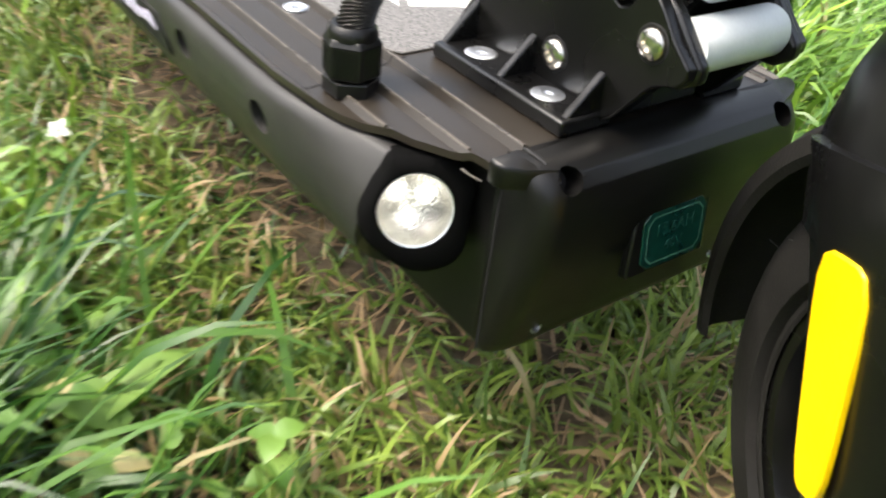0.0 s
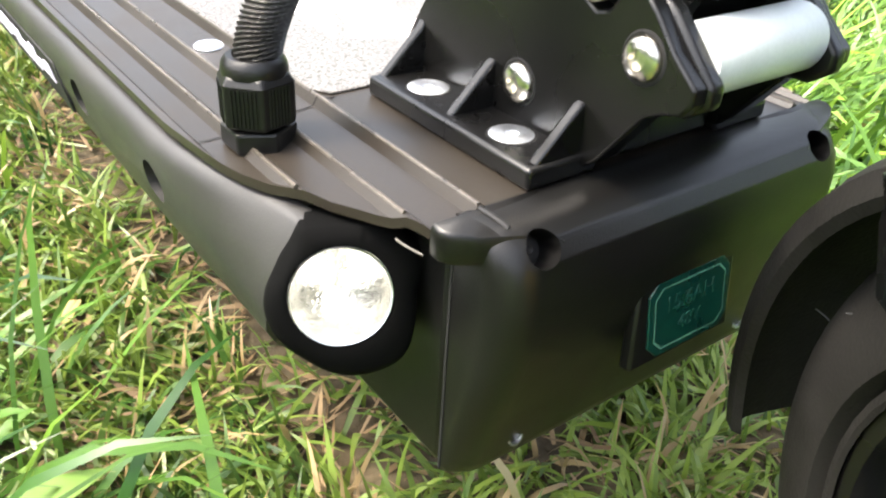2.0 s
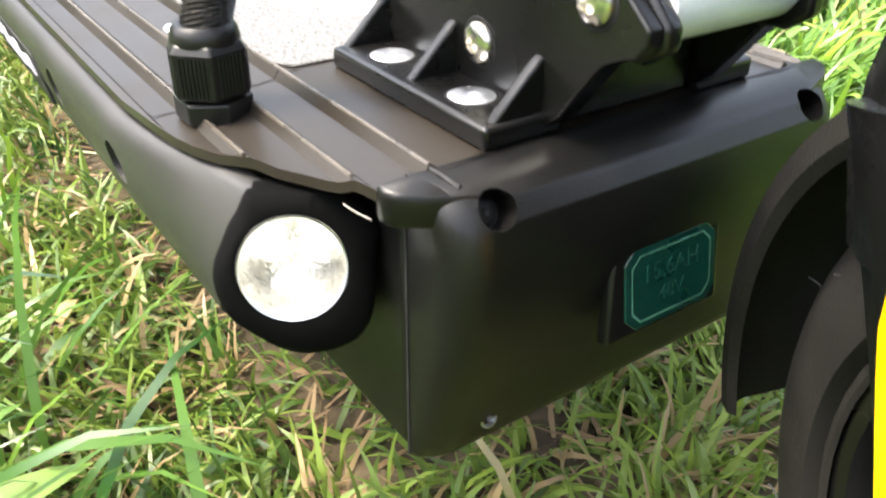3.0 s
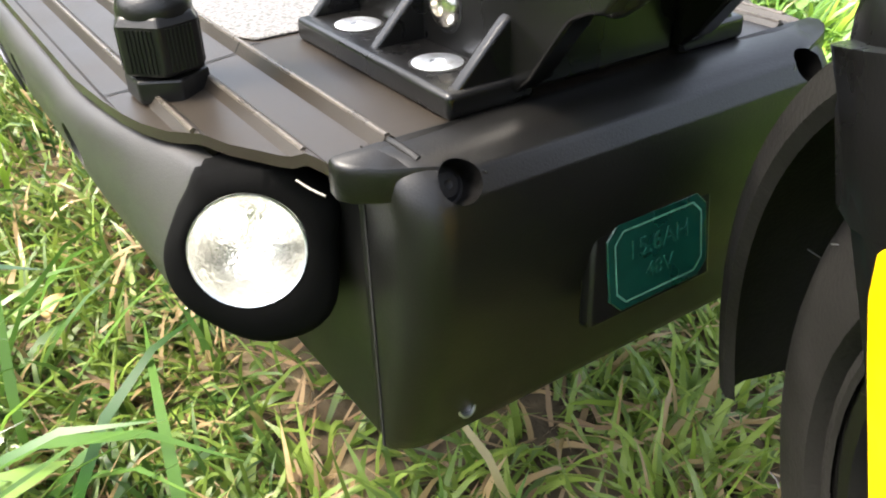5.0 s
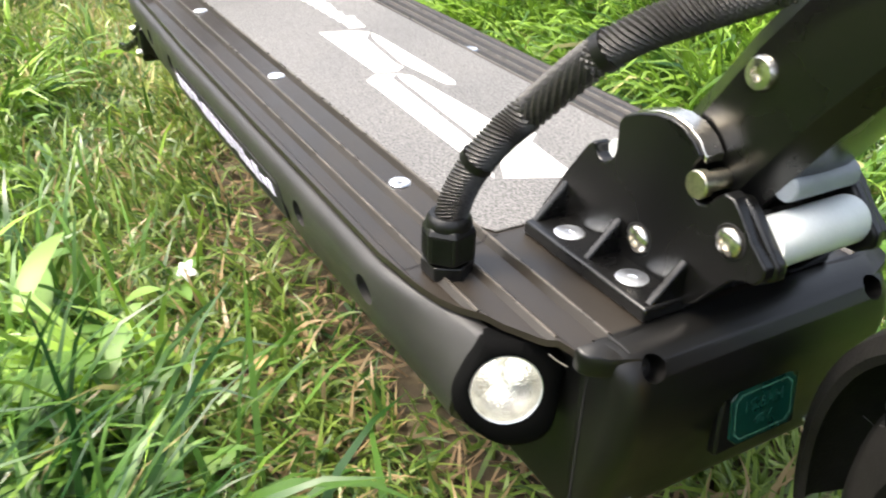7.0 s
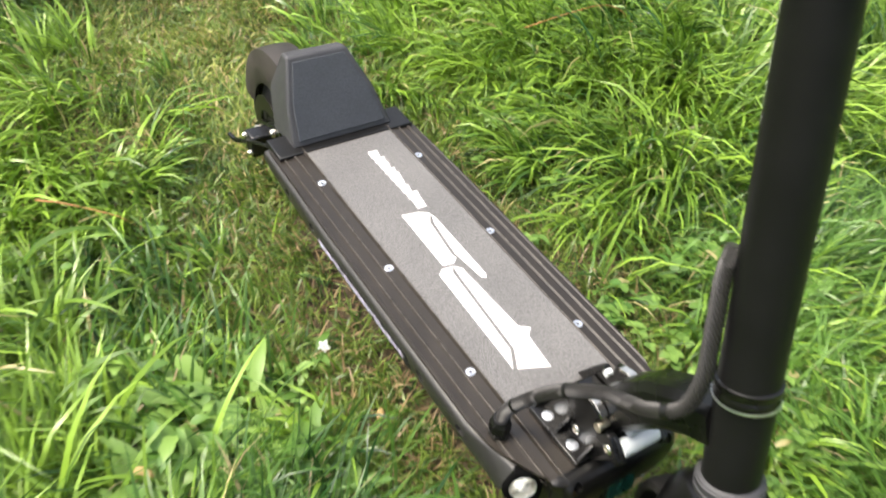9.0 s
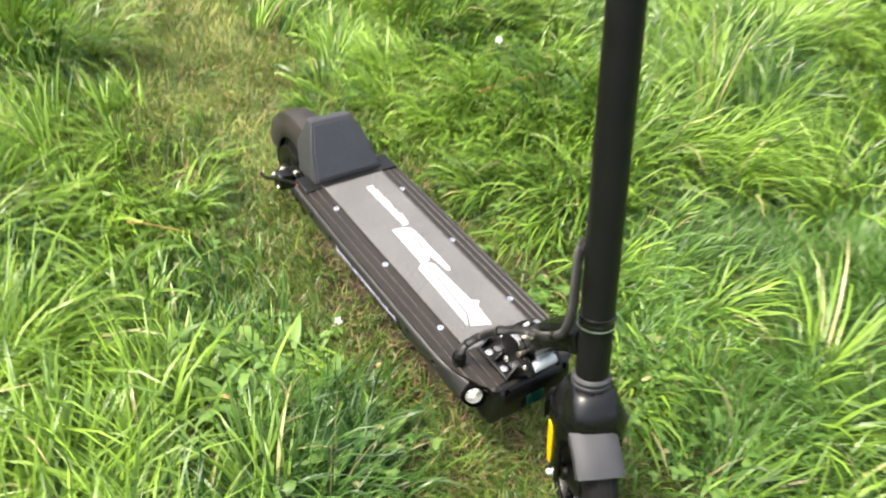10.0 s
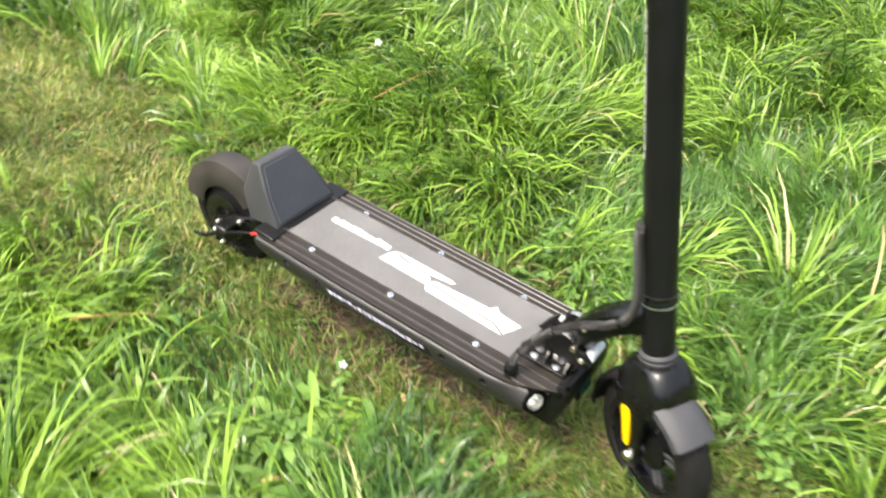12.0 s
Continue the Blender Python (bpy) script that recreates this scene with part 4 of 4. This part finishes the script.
pad = loft([[Vector(p) for p in ((-0.073, 0.4780, 0.2125), (0.073, 0.4780, 0.2125), (0.073, 0.4860, 0.2090), (-0.073, 0.4860, 0.2090))],
            [Vector(p) for p in ((-0.068, 0.5080, 0.2600), (0.057, 0.5065, 0.2600), (0.057, 0.5130, 0.2580), (-0.068, 0.5130, 0.2580))],
            [Vector(p) for p in ((-0.053, 0.5395, 0.3090), (0.031, 0.5395, 0.3080), (0.031, 0.5460, 0.3060), (-0.053, 0.5460, 0.3070))]], closed=True)
part("pad", pad, material("blue_grey_rubber_pad", (0.045, 0.050, 0.060), 0.7, grain=0.3, bump=0.6, grain_size=500, blotch=0.15), kick_ob, "blue-grey rubber pad", bevel=0.001)
part("tail_strip", box(-0.112, 0.112, 0.462, 0.515, 0.196, 0.2045), BLACK, scooter, bevel=0.002)

REAR = Vector((0.0, 0.690, 0.100))
I4 = Matrix.Identity(4)
rear = wheel("rear_wheel", REAR, I4, 0.1215, 0.0270)
part("hub_motor", lathe([(0, -0.0300), (0.030, -0.0300), (0.034, -0.0250), (0.070, -0.0215), (0.0765, -0.0180), (0.0765, 0.0180), (0.070, 0.0215), (0.034, 0.0250), (0.030, 0.0300), (0, 0.0300)], aim(REAR, (1, 0, 0)), 48), MATT, rear, "matt black hub motor")
fender("rear_fender", REAR, I4, 0.1320, 0.0350, 40, 175, DUSTY, "dusty brown-black rear mudguard", lip=0.055)
for s in (-1, 1):
    swing = prism([(0.505, 0.125), (0.500, 0.175), (0.560, 0.172), (0.690, 0.118), (0.712, 0.100), (0.700, 0.084), (0.670, 0.084), (0.560, 0.130)], s * 0.044, s * 0.058)
    sw = part("swing_arm", swing, PAINT, scooter, "black rear swing arm", bevel=0.003)
    for y, z in ((0.552, 0.152), (0.618, 0.136), (0.690, 0.100)):
        part("bolt", lathe([(0.0075, -0.002), (0.0075, 0.003), (0.006, 0.007), (0, 0.009)], aim((s * 0.058, y, z), (s, 0, 0)), 20), CHROME, sw, "bright bolt head")
disc = part("brake_disc", lathe([(0.030, -0.0008), (0.056, -0.0008), (0.056, 0.0008), (0.030, 0.0008)], aim((-0.040, 0.690, 0.100), (1, 0, 0)), 48, closed=True), ROTOR, scooter, "thin dull steel brake disc")
cal = part("brake_caliper", box(-0.094, -0.034, 0.628, 0.662, 0.088, 0.128), PAINT, scooter, "black brake caliper with bright bolts", bevel=0.004)
for y, z in ((0.634, 0.098), (0.656, 0.120)):
    part("bolt", lathe([(0.005, -0.002), (0.005, 0.003), (0.003, 0.006), (0, 0.006)], aim((-0.094, y, z), (-1, 0, 0)), 16), CHROME, cal, "bright bolt")
part("brake_lever", tube(smooth_line([(-0.092, 0.650, 0.110), (-0.100, 0.690, 0.090), (-0.102, 0.715, 0.086)], 5), 0.0045, 10), PAINT, cal)
part("brake_cable", tube(smooth_line([(-0.098, 0.640, 0.120), (-0.096, 0.590, 0.145), (-0.090, 0.550, 0.160), (-0.082, 0.515, 0.165)], 6), 0.0028, 10), BLACK, scooter)
part("red_sleeve", tube(smooth_line([(-0.090, 0.548, 0.160), (-0.088, 0.541, 0.163), (-0.085, 0.533, 0.165)], 4), 0.0036, 10), RED, scooter, "small red cable end")


# ---- grass ----
def path_share(x, y):
    """1 on the trodden track that the scooter stands on, 0 in the tall grass."""
    mid = 0.0 + 0.06 * np.sin(1.6 * y + 0.5) + 0.05 * np.clip(y - 0.6, 0, 3)
    half = 0.27 + 0.05 * np.sin(4.1 * y + 1.0)
    d = (np.abs(x - mid) - half) / 0.12
    return 1 / (1 + np.exp(np.clip(d * 2.5, -30, 30)))


def value_noise(x, y, cell, seed):
    """Smooth noise from 0 to 1 with bumps of about cell metres."""
    g = np.random.default_rng(seed).random((256, 256))
    u, v = x / cell + 100, y / cell + 100
    i, j = np.floor(u).astype(int), np.floor(v).astype(int)
    a, b = u - i, v - j
    a, b = a * a * (3 - 2 * a), b * b * (3 - 2 * b)
    i, j = i % 255, j % 255
    return (g[i, j] * (1 - a) + g[i + 1, j] * a) * (1 - b) + (g[i, j + 1] * (1 - a) + g[i + 1, j + 1] * a) * b


def blades(name, x, y, length, width, lean, heading, bend, mat, label, segs=4, lift=0.0):
    """Many blades of grass in one mesh: tapered strips that rise and droop over."""
    n = len(x)
    rng = np.random.default_rng(len(x))
    z = ground_z(x, y) + lift
    t = np.linspace(0, 1, segs + 1)
    # the angle from upright grows along the blade
    ang = lean[:, None] + bend[:, None] * t[None, :] ** 1.3
    step = length[:, None] / segs
    out = np.concatenate([np.zeros((n, 1)), np.cumsum(np.sin(ang[:, :-1]) * step, 1)], 1)
    up = np.concatenate([np.zeros((n, 1)), np.cumsum(np.cos(ang[:, :-1]) * step, 1)], 1)
    up = np.maximum(up, -0.004 + 0.012 * rng.random((n, 1)))
    hx, hy = np.cos(heading)[:, None], np.sin(heading)[:, None]
    twist = rng.normal(0, 0.5, (n, 1)) + rng.normal(0, 0.5, (n, 1)) * t[None, :]
    px, py, pz = x[:, None] + hx * out, y[:, None] + hy * out, z[:, None] + up
    sx, sy = -hy * np.cos(twist), hx * np.cos(twist)
    sz = np.sin(twist)
    w = width[:, None] * np.array([0.65, *(1 - 0.85 * (k / segs) ** 2.0 for k in range(1, segs))])[None, :] * 0.5
    k = segs
    left = np.stack([px[:, :k] - sx[:, :k] * w, py[:, :k] - sy[:, :k] * w, pz[:, :k] - sz[:, :k] * w], -1)
    right = np.stack([px[:, :k] + sx[:, :k] * w, py[:, :k] + sy[:, :k] * w, pz[:, :k] + sz[:, :k] * w], -1)
    tip = np.stack([px[:, k], py[:, k], pz[:, k]], -1)[:, None, :]
    verts = np.concatenate([left, right, tip], 1)
    per = 2 * k + 1
    quads = np.array([[i, k + i, k + i + 1, i + 1] for i in range(k - 1)])
    tri = np.array([k - 1, 2 * k - 1, 2 * k])
    base = (np.arange(n) * per)[:, None]
    loops = np.concatenate([(base + quads.reshape(1, -1)), base + tri[None, :]], 1).reshape(-1)
    sizes = np.tile(np.array([4] * (k - 1) + [3]), n)
    me = bpy.data.meshes.new(name)
    me.vertices.add(n * per)
    me.vertices.foreach_set("co", verts.reshape(-1).astype(np.float32))
    me.loops.add(len(loops))
    me.loops.foreach_set("vertex_index", loops.astype(np.int32))
    me.polygons.add(len(sizes))
    me.polygons.foreach_set("loop_start", np.concatenate([[0], np.cumsum(sizes)[:-1]]).astype(np.int32))
    me.update(calc_edges=True)
    me.validate()
    me.materials.append(mat)
    me.shade_smooth()
    return tagged(new(name, me), label, "grass", kind="stuff")


def under_scooter(x, y):
    return (np.abs(x) < 0.10) & (y > -0.15) & (y < 0.56)


def scatter(n, x0, x1, y0, y1, seed):
    r = np.random.default_rng(seed)
    return r.uniform(x0, x1, n), r.uniform(y0, y1, n), r


def shade_share(x, y):
    """1 where finer grass in a darker colour stands in for shade beside the track."""
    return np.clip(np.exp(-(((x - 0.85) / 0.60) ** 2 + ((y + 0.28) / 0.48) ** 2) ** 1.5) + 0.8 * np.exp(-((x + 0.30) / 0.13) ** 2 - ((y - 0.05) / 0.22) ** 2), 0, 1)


# tall grass in tufts on both sides of the track: each tuft leans its own way
def tall_grass():
    cx, cy, r = scatter(5200, -1.7, 3.9, -1.4, 3.2, 11)
    keep = (r.random(len(cx)) < (1 - path_share(cx, cy)) ** 1.2) & (r.random(len(cx)) < np.clip(1.3 - 0.22 * np.hypot(cx, cy), 0.45, 1))
    keep &= ~((np.abs(cx) < 0.17) & (cy > -0.45) & (cy < 0.90))
    keep &= r.random(len(cx)) > 0.95 * shade_share(cx, cy)
    keep &= ~((cx > -0.44) & (cx < -0.08) & (cy > -0.42) & (cy < 0.04))
    cx, cy = cx[keep], cy[keep]
    m = len(cx)
    high = value_noise(cx, cy, 0.34, 22) ** 1.4 * 1.05 + r.random(m) * 0.45
    head = 2 * np.pi * value_noise(cx, cy, 0.42, 23) * 1.4 + r.normal(0, 0.45, m)
    count = r.integers(22, 58, m)
    k = np.repeat(np.arange(m), count)
    n = len(k)
    a = r.uniform(0, 2 * np.pi, n)
    d = np.abs(r.normal(0, 0.026, n))
    x, y = cx[k] + np.cos(a) * d, cy[k] + np.sin(a) * d
    ok = ~under_scooter(x, y)
    x, y, k, a, n = x[ok], y[ok], k[ok], a[ok], int(ok.sum())
    hx, hy = np.cos(head[k]) * 1.0 + np.cos(a) * 0.6 + r.normal(0, 0.25, n), np.sin(head[k]) * 1.0 + np.sin(a) * 0.6 + r.normal(0, 0.25, n)
    length = (0.06 + 0.21 * high[k]) * r.uniform(0.5, 1.3, n)
    near = np.exp(-((x / 0.55) ** 2 + ((y - 0.25) / 0.75) ** 2))
    length *= 1 - 0.55 * near
    return blades("tall_grass", x, y, length, r.uniform(0.0034, 0.0092, n) * (1 + 0.12 * np.clip(np.hypot(x, y) - 1, 0, 2)), np.abs(r.normal(0.38, 0.28, n)) + 0.35 * near, np.arctan2(hy, hx),
                  r.uniform(0.9, 2.7, n), GRASS, "long fresh green grass lying over in tufts")


tall_grass()


def undergrowth():
    x, y, r = scatter(90000, -1.7, 3.9, -1.4, 3.2, 14)
    keep = (r.random(len(x)) < (1 - path_share(x, y))) & ~under_scooter(x, y) & (r.random(len(x)) > 0.95 * shade_share(x, y))
    x, y = x[keep], y[keep]
    n = len(x)
    return blades("undergrowth", x, y, r.uniform(0.03, 0.10, n), r.uniform(0.0025, 0.006, n), np.abs(r.normal(0.4, 0.3, n)), 2 * np.pi * value_noise(x, y, 0.3, 24) * 1.5 + r.normal(0, 1.0, n), r.uniform(0.4, 1.9, n), GRASS,
                  "lower grass between the tufts", segs=3)


undergrowth()


def broad_grass():
    """Long broad blades that arch over beside the deck."""
    x, y, r = scatter(170, -0.75, -0.38, 0.12, 0.90, 18)
    n = len(x)
    return blades("broad_grass", x, y, r.uniform(0.10, 0.24, n), r.uniform(0.006, 0.0115, n), np.abs(r.normal(0.35, 0.2, n)), r.uniform(0, 6.283, n), r.uniform(1.2, 2.6, n), GRASS,
                  "broad arching blades of grass", segs=7)


broad_grass()


# finer blades whose dark colour imitates shaded hollows
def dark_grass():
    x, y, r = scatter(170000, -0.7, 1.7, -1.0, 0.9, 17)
    keep = (r.random(len(x)) < shade_share(x, y) * (1 - path_share(x, y))) & ~under_scooter(x, y)
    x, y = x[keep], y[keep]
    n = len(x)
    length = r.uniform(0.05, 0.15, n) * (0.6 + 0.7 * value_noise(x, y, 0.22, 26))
    return blades("dark_grass", x, y, length, r.uniform(0.0025, 0.0065, n), np.abs(r.normal(0.45, 0.3, n)), 2 * np.pi * value_noise(x, y, 0.3, 27) * 1.5 + r.normal(0, 0.8, n), r.uniform(0.7, 2.4, n), SHADED_GRASS,
                  "fine green grass beside the scooter with shade put into its colour")


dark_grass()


def far_grass():
    """Coarser grass where the meadow goes on, its brighter light put into a lighter colour."""
    x, y, r = scatter(95000, -7.5, 9.5, -7.0, 9.0, 15)
    keep = ~((x > -1.7) & (x < 3.9) & (y > -1.4) & (y < 3.2)) & (r.random(len(x)) > path_share(x, y) * 0.5)
    keep &= r.random(len(x)) < np.clip(1.5 - 0.14 * np.hypot(x - 1, y - 1), 0.2, 1)
    x, y = x[keep], y[keep]
    n = len(x)
    return blades("far_grass", x, y, r.uniform(0.10, 0.28, n), r.uniform(0.008, 0.020, n), np.abs(r.normal(0.5, 0.3, n)), 2 * np.pi * value_noise(x, y, 0.6, 25) * 1.4 + r.normal(0, 0.9, n), r.uniform(0.4, 1.9, n), MEADOW,
                  "long green grass farther out in the meadow", segs=3)


far_grass()


# short trodden grass on the track and as undergrowth
def short_grass():
    x, y, r = scatter(290000, -0.75, 0.75, -0.9, 2.8, 12)
    p = path_share(x, y)
    bare = value_noise(x, y, 0.11, 31) * 0.6 + value_noise(x, y, 0.035, 32) * 0.4
    keep = r.random(len(x)) < np.clip(0.25 + 0.75 * p, 0, 1) * np.clip((bare - 0.20) * 3.6, 0.28, 1) * np.clip(1.2 - 0.12 * y, 0.3, 1)
    keep &= ~((np.abs(x) < 0.07) & (y > -0.1) & (y < 0.52) & (r.random(len(x)) < 0.8))
    x, y, p = x[keep], y[keep], p[keep]
    n = len(x)
    length = r.uniform(0.018, 0.052, n) * (1 + 0.6 * (1 - p))
    length = np.where(under_scooter(x, y), np.minimum(length, 0.06), length)
    heading = 2 * np.pi * value_noise(x, y, 0.09, 33) * 2 + r.normal(0, 1.2, n)
    return blades("short_grass", x, y, length, r.uniform(0.0018, 0.0048, n), np.abs(r.normal(0.70, 0.38, n)), heading, r.uniform(0.4, 2.0, n), SHORT, "short trodden grass with dry blades on the track")


short_grass()


def track_grass():
    """Low pale grass where the track runs on behind the tail."""
    x, y, r = scatter(95000, -0.65, 0.75, 0.55, 3.4, 16)
    keep = r.random(len(x)) < path_share(x, y) * np.clip((y - 0.55) * 2.5, 0, 1) * (0.35 + 0.65 * value_noise(x, y, 0.16, 36))
    x, y = x[keep], y[keep]
    n = len(x)
    return blades("track_grass", x, y, r.uniform(0.025, 0.062, n), r.uniform(0.003, 0.006, n), np.abs(r.normal(0.8, 0.35, n)), 2 * np.pi * value_noise(x, y, 0.2, 37) * 1.5 + r.normal(0, 0.9, n), r.uniform(0.4, 1.8, n), PALE,
                  "low pale yellow-green grass on the track", segs=3)


track_grass()


def dead_grass():
    x, y, r = scatter(60000, -0.6, 0.7, -0.9, 2.9, 13)
    keep = r.random(len(x)) < path_share(x, y) * (0.46 + 0.34 * np.clip((y - 0.5) * 1.2, 0, 1))
    x, y = x[keep], y[keep]
    n = len(x)
    return blades("dead_grass", x, y, r.uniform(0.012, 0.046, n), r.uniform(0.0012, 0.0040, n), r.uniform(1.1, 1.55, n), r.uniform(0, 6.283, n), r.normal(0, 0.3, n), STRAW, "pale dry grass litter lying on the soil", segs=3, lift=0.003)


dead_grass()


# ---- weeds and flowers ----
def leaf_mesh(bm, at, heading, rise, length, width, cup=0.2, lobes=0):
    """One broad leaf with a folded midrib and a drooping tip."""
    d = Vector((math.cos(heading), math.sin(heading), 0))
    s = Vector((-d.y, d.x, 0))
    rows = []
    for k in range(7):
        t = k / 6
        w = width * (math.sin(math.pi * min(1, 0.08 + 0.92 * t) ** 0.8) ** 0.8) * (1 + (0.25 * math.sin(lobes * t * 6.28) if lobes else 0))
        c = Vector(at) + d * (length * t) + Vector((0, 0, length * (math.sin(rise) * t - 0.45 * t * t)))
        rows.append([bm.verts.new(c - s * w + Vector((0, 0, cup * w))), bm.verts.new(c), bm.verts.new(c + s * w + Vector((0, 0, cup * w)))])
    for p, q in zip(rows, rows[1:]):
        bm.faces.new((p[0], p[1], q[1], q[0]))
        bm.faces.new((p[1], p[2], q[2], q[1]))


def weeds():
    """Broad-leaved plants between the blades: rosettes and upright sprigs."""
    r = np.random.default_rng(41)
    rng = random.Random(41)
    bm = bmesh.new()
    spots = [(-0.31, 0.24), (-0.38, 0.19), (-0.25, 0.18), (-0.30, 0.03), (-0.255, -0.02), (-0.29, 0.10), (-0.21, 0.09), (-0.42, 0.30), (-0.34, 0.14), (0.33, -0.34), (0.30, -0.25), (0.22, -0.50), (0.38, -0.42), (0.45, 0.10), (0.26, 0.12)]
    plants = []
    for sx, sy in spots:
        plants += [(sx + rng.gauss(0, 0.03), sy + rng.gauss(0, 0.03)) for k in range(7)]
    while len(plants) < 420:
        x, y = r.uniform(-1.2, 2.4), r.uniform(-0.9, 2.3)
        p = float(path_share(np.array([x]), np.array([y]))[0])
        if abs(x) < 0.16 and -0.45 < y < 0.9 or rng.random() < p * 0.8 or value_noise(np.array([x]), np.array([y]), 0.3, 42)[0] < 0.45:
            continue
        plants.append((x, y))
    for x, y in plants:
        p = float(path_share(np.array([x]), np.array([y]))[0])
        z = float(ground_z(np.array([x]), np.array([y]))[0])
        size = rng.uniform(0.5, 1.1) * (1 - 0.4 * p)
        h = rng.uniform(0.03, 0.09) * size
        for k in range(rng.randint(5, 9)):
            zz = z + h * rng.uniform(0.2, 1.0) + 0.012 * (1 - p)
            leaf_mesh(bm, (x + rng.gauss(0, 0.012), y + rng.gauss(0, 0.012), zz), rng.uniform(0, 6.283), rng.uniform(0.1, 0.9),
                      rng.uniform(0.022, 0.048) * size, rng.uniform(0.004, 0.010) * size, lobes=rng.choice((0, 0, 2)))
    # larger plants with long soft leaves beside the deck
    for sx, sy in spots[:9]:
        for k in range(9):
            x, y = sx - 0.04 + rng.gauss(0, 0.035), sy + rng.gauss(0, 0.035)
            z = float(ground_z(x, y)) + rng.uniform(0.02, 0.06)
            leaf_mesh(bm, (x, y, z), rng.uniform(0, 6.283), rng.uniform(0.3, 0.9), rng.uniform(0.045, 0.080), rng.uniform(0.008, 0.014), lobes=rng.choice((0, 2)))
    me = bpy.data.meshes.new("weed_leaves")
    bm.to_mesh(me)
    bm.free()
    me.materials.append(WEED)
    me.shade_smooth()
    return tagged(new("weed_leaves", me), "broad light green weed leaves among the grass", "weeds", kind="stuff")


weeds()


def clover():
    """Small round three-part leaves in patches where the grass is low."""
    rng = random.Random(52)
    bm = bmesh.new()
    for sx, sy, n in ((0.24, -0.34, 46), (0.34, -0.18, 40), (0.20, -0.52, 34), (0.42, -0.40, 30), (0.30, 0.02, 24), (-0.16, -0.52, 26), (-0.30, -0.30, 26), (-0.26, -0.10, 22), (0.40, 0.55, 18), (-0.36, 0.62, 16)):
        for k in range(n):
            x, y = sx + rng.gauss(0, 0.06), sy + rng.gauss(0, 0.06)
            z = float(ground_z(x, y)) + rng.uniform(0.018, 0.055)
            turn, size = rng.uniform(0, 6.283), rng.uniform(0.010, 0.021)
            for j in range(3):
                leaf_mesh(bm, (x, y, z), turn + j * 2.094 + rng.uniform(-0.2, 0.2), rng.uniform(0.15, 0.5), size, size * rng.uniform(0.36, 0.46), 0.25)
    me = bpy.data.meshes.new("clover_leaves")
    bm.to_mesh(me)
    bm.free()
    me.materials.append(WEED)
    me.shade_smooth()
    return tagged(new("clover_leaves", me), "round light green clover leaves low in the grass", "clover", kind="stuff")


clover()


def flower(x, y, h, size, seed):
    """A small white flower on a thin stalk, with a swollen green calyx and a few leaves."""
    rng = random.Random(seed)
    z = float(ground_z(np.array([x]), np.array([y]))[0])
    base = new("white_flower")
    base.location = (x, y, z)
    tagged(base, "small white wild flower on a thin stalk in the grass", "flower", "white flowers")
    top = Vector((0.010, -0.006, h))
    part("stalk", tube(smooth_line([(0, 0, 0), (0.004, 0.003, h * 0.5), top], 5), 0.0011, 7), WEED, base)
    part("calyx", lathe([(0, -0.010), (0.0030, -0.008), (0.0036, -0.004), (0.0022, 0.0)], aim(top, (-0.5, -0.5, 0.7)), 12), WEED, base)
    m = aim(top, (-0.5, -0.55, 0.65))
    for k in range(5):
        bm = bmesh.new()
        leaf_mesh(bm, (0.0005, 0, 0), 0, 0.35, size, size * 0.36, 0.15)
        part("petal", turned(bm, m @ Matrix.Rotation(2 * math.pi * k / 5 + rng.uniform(-0.2, 0.2), 4, "Z")), PETAL, base)
    for k in range(4):
        bm = bmesh.new()
        leaf_mesh(bm, (0.002, 0, h * rng.uniform(0.2, 0.8)), rng.uniform(0, 6.28), 0.6, 0.035, 0.007)
        part("leaf", bm, WEED, base)


flower(-0.160, 0.250, 0.030, 0.0095, 1)
flower(0.725, 0.906, 0.200, 0.012, 2)


def dry_leaf(x, y, h, heading, length, seed):
    """A curled dead leaf caught in the grass."""
    z = float(ground_z(np.array([x]), np.array([y]))[0]) + h
    bm = bmesh.new()
    leaf_mesh(bm, (0, 0, 0), heading, 0.3 + 0.1 * seed, length, length * 0.2, 0.5)
    ob = part("dry_leaf", bm, DEAD_LEAF)
    ob.location = (x, y, z)
    sol = ob.modifiers.new("thickness", "SOLIDIFY")
    sol.thickness = 0.0006
    tagged(ob, "curled orange-brown dead leaf lying in the grass", "leaf", "dead leaves")


DEAD_LEAF = leaf_material("dead_leaf", (0.34, 0.14, 0.05), (0.55, 0.30, 0.12), (0.5, 0.35, 0.15), 0.1, rough=0.7, through=0.15)
for k, (x, y, h, a, l) in enumerate(((-0.425, 0.135, 0.055, 2.2, 0.035), (-0.094, -0.434, 0.012, 0.6, 0.030), (-0.083, 2.184, 0.03, 1.0, 0.05), (1.075, 1.60, 0.10, 0.2, 0.05),
                                     (-0.205, 0.02, 0.02, 2.9, 0.025), (-0.14, 0.10, 0.018, 0.9, 0.022))):
    dry_leaf(x, y, h, a, l, k % 3)


def dry_stalk(points):
    ob = part("dry_stalk", tube(smooth_line(points, 6), lambda t: 0.0016 * (1.1 - t), 7), DEAD_LEAF)
    tagged(ob, "thin reddish dead stalk lying across the grass", "stalk", "dead stalks")


dry_stalk([(-0.43, 0.69, 0.075), (-0.40, 0.655, 0.085), (-0.36, 0.62, 0.082), (-0.33, 0.575, 0.090), (-0.31, 0.56, 0.075)])
dry_stalk([(0.60, 0.80, 0.10), (0.66, 0.74, 0.15), (0.74, 0.70, 0.17), (0.80, 0.65, 0.12)])
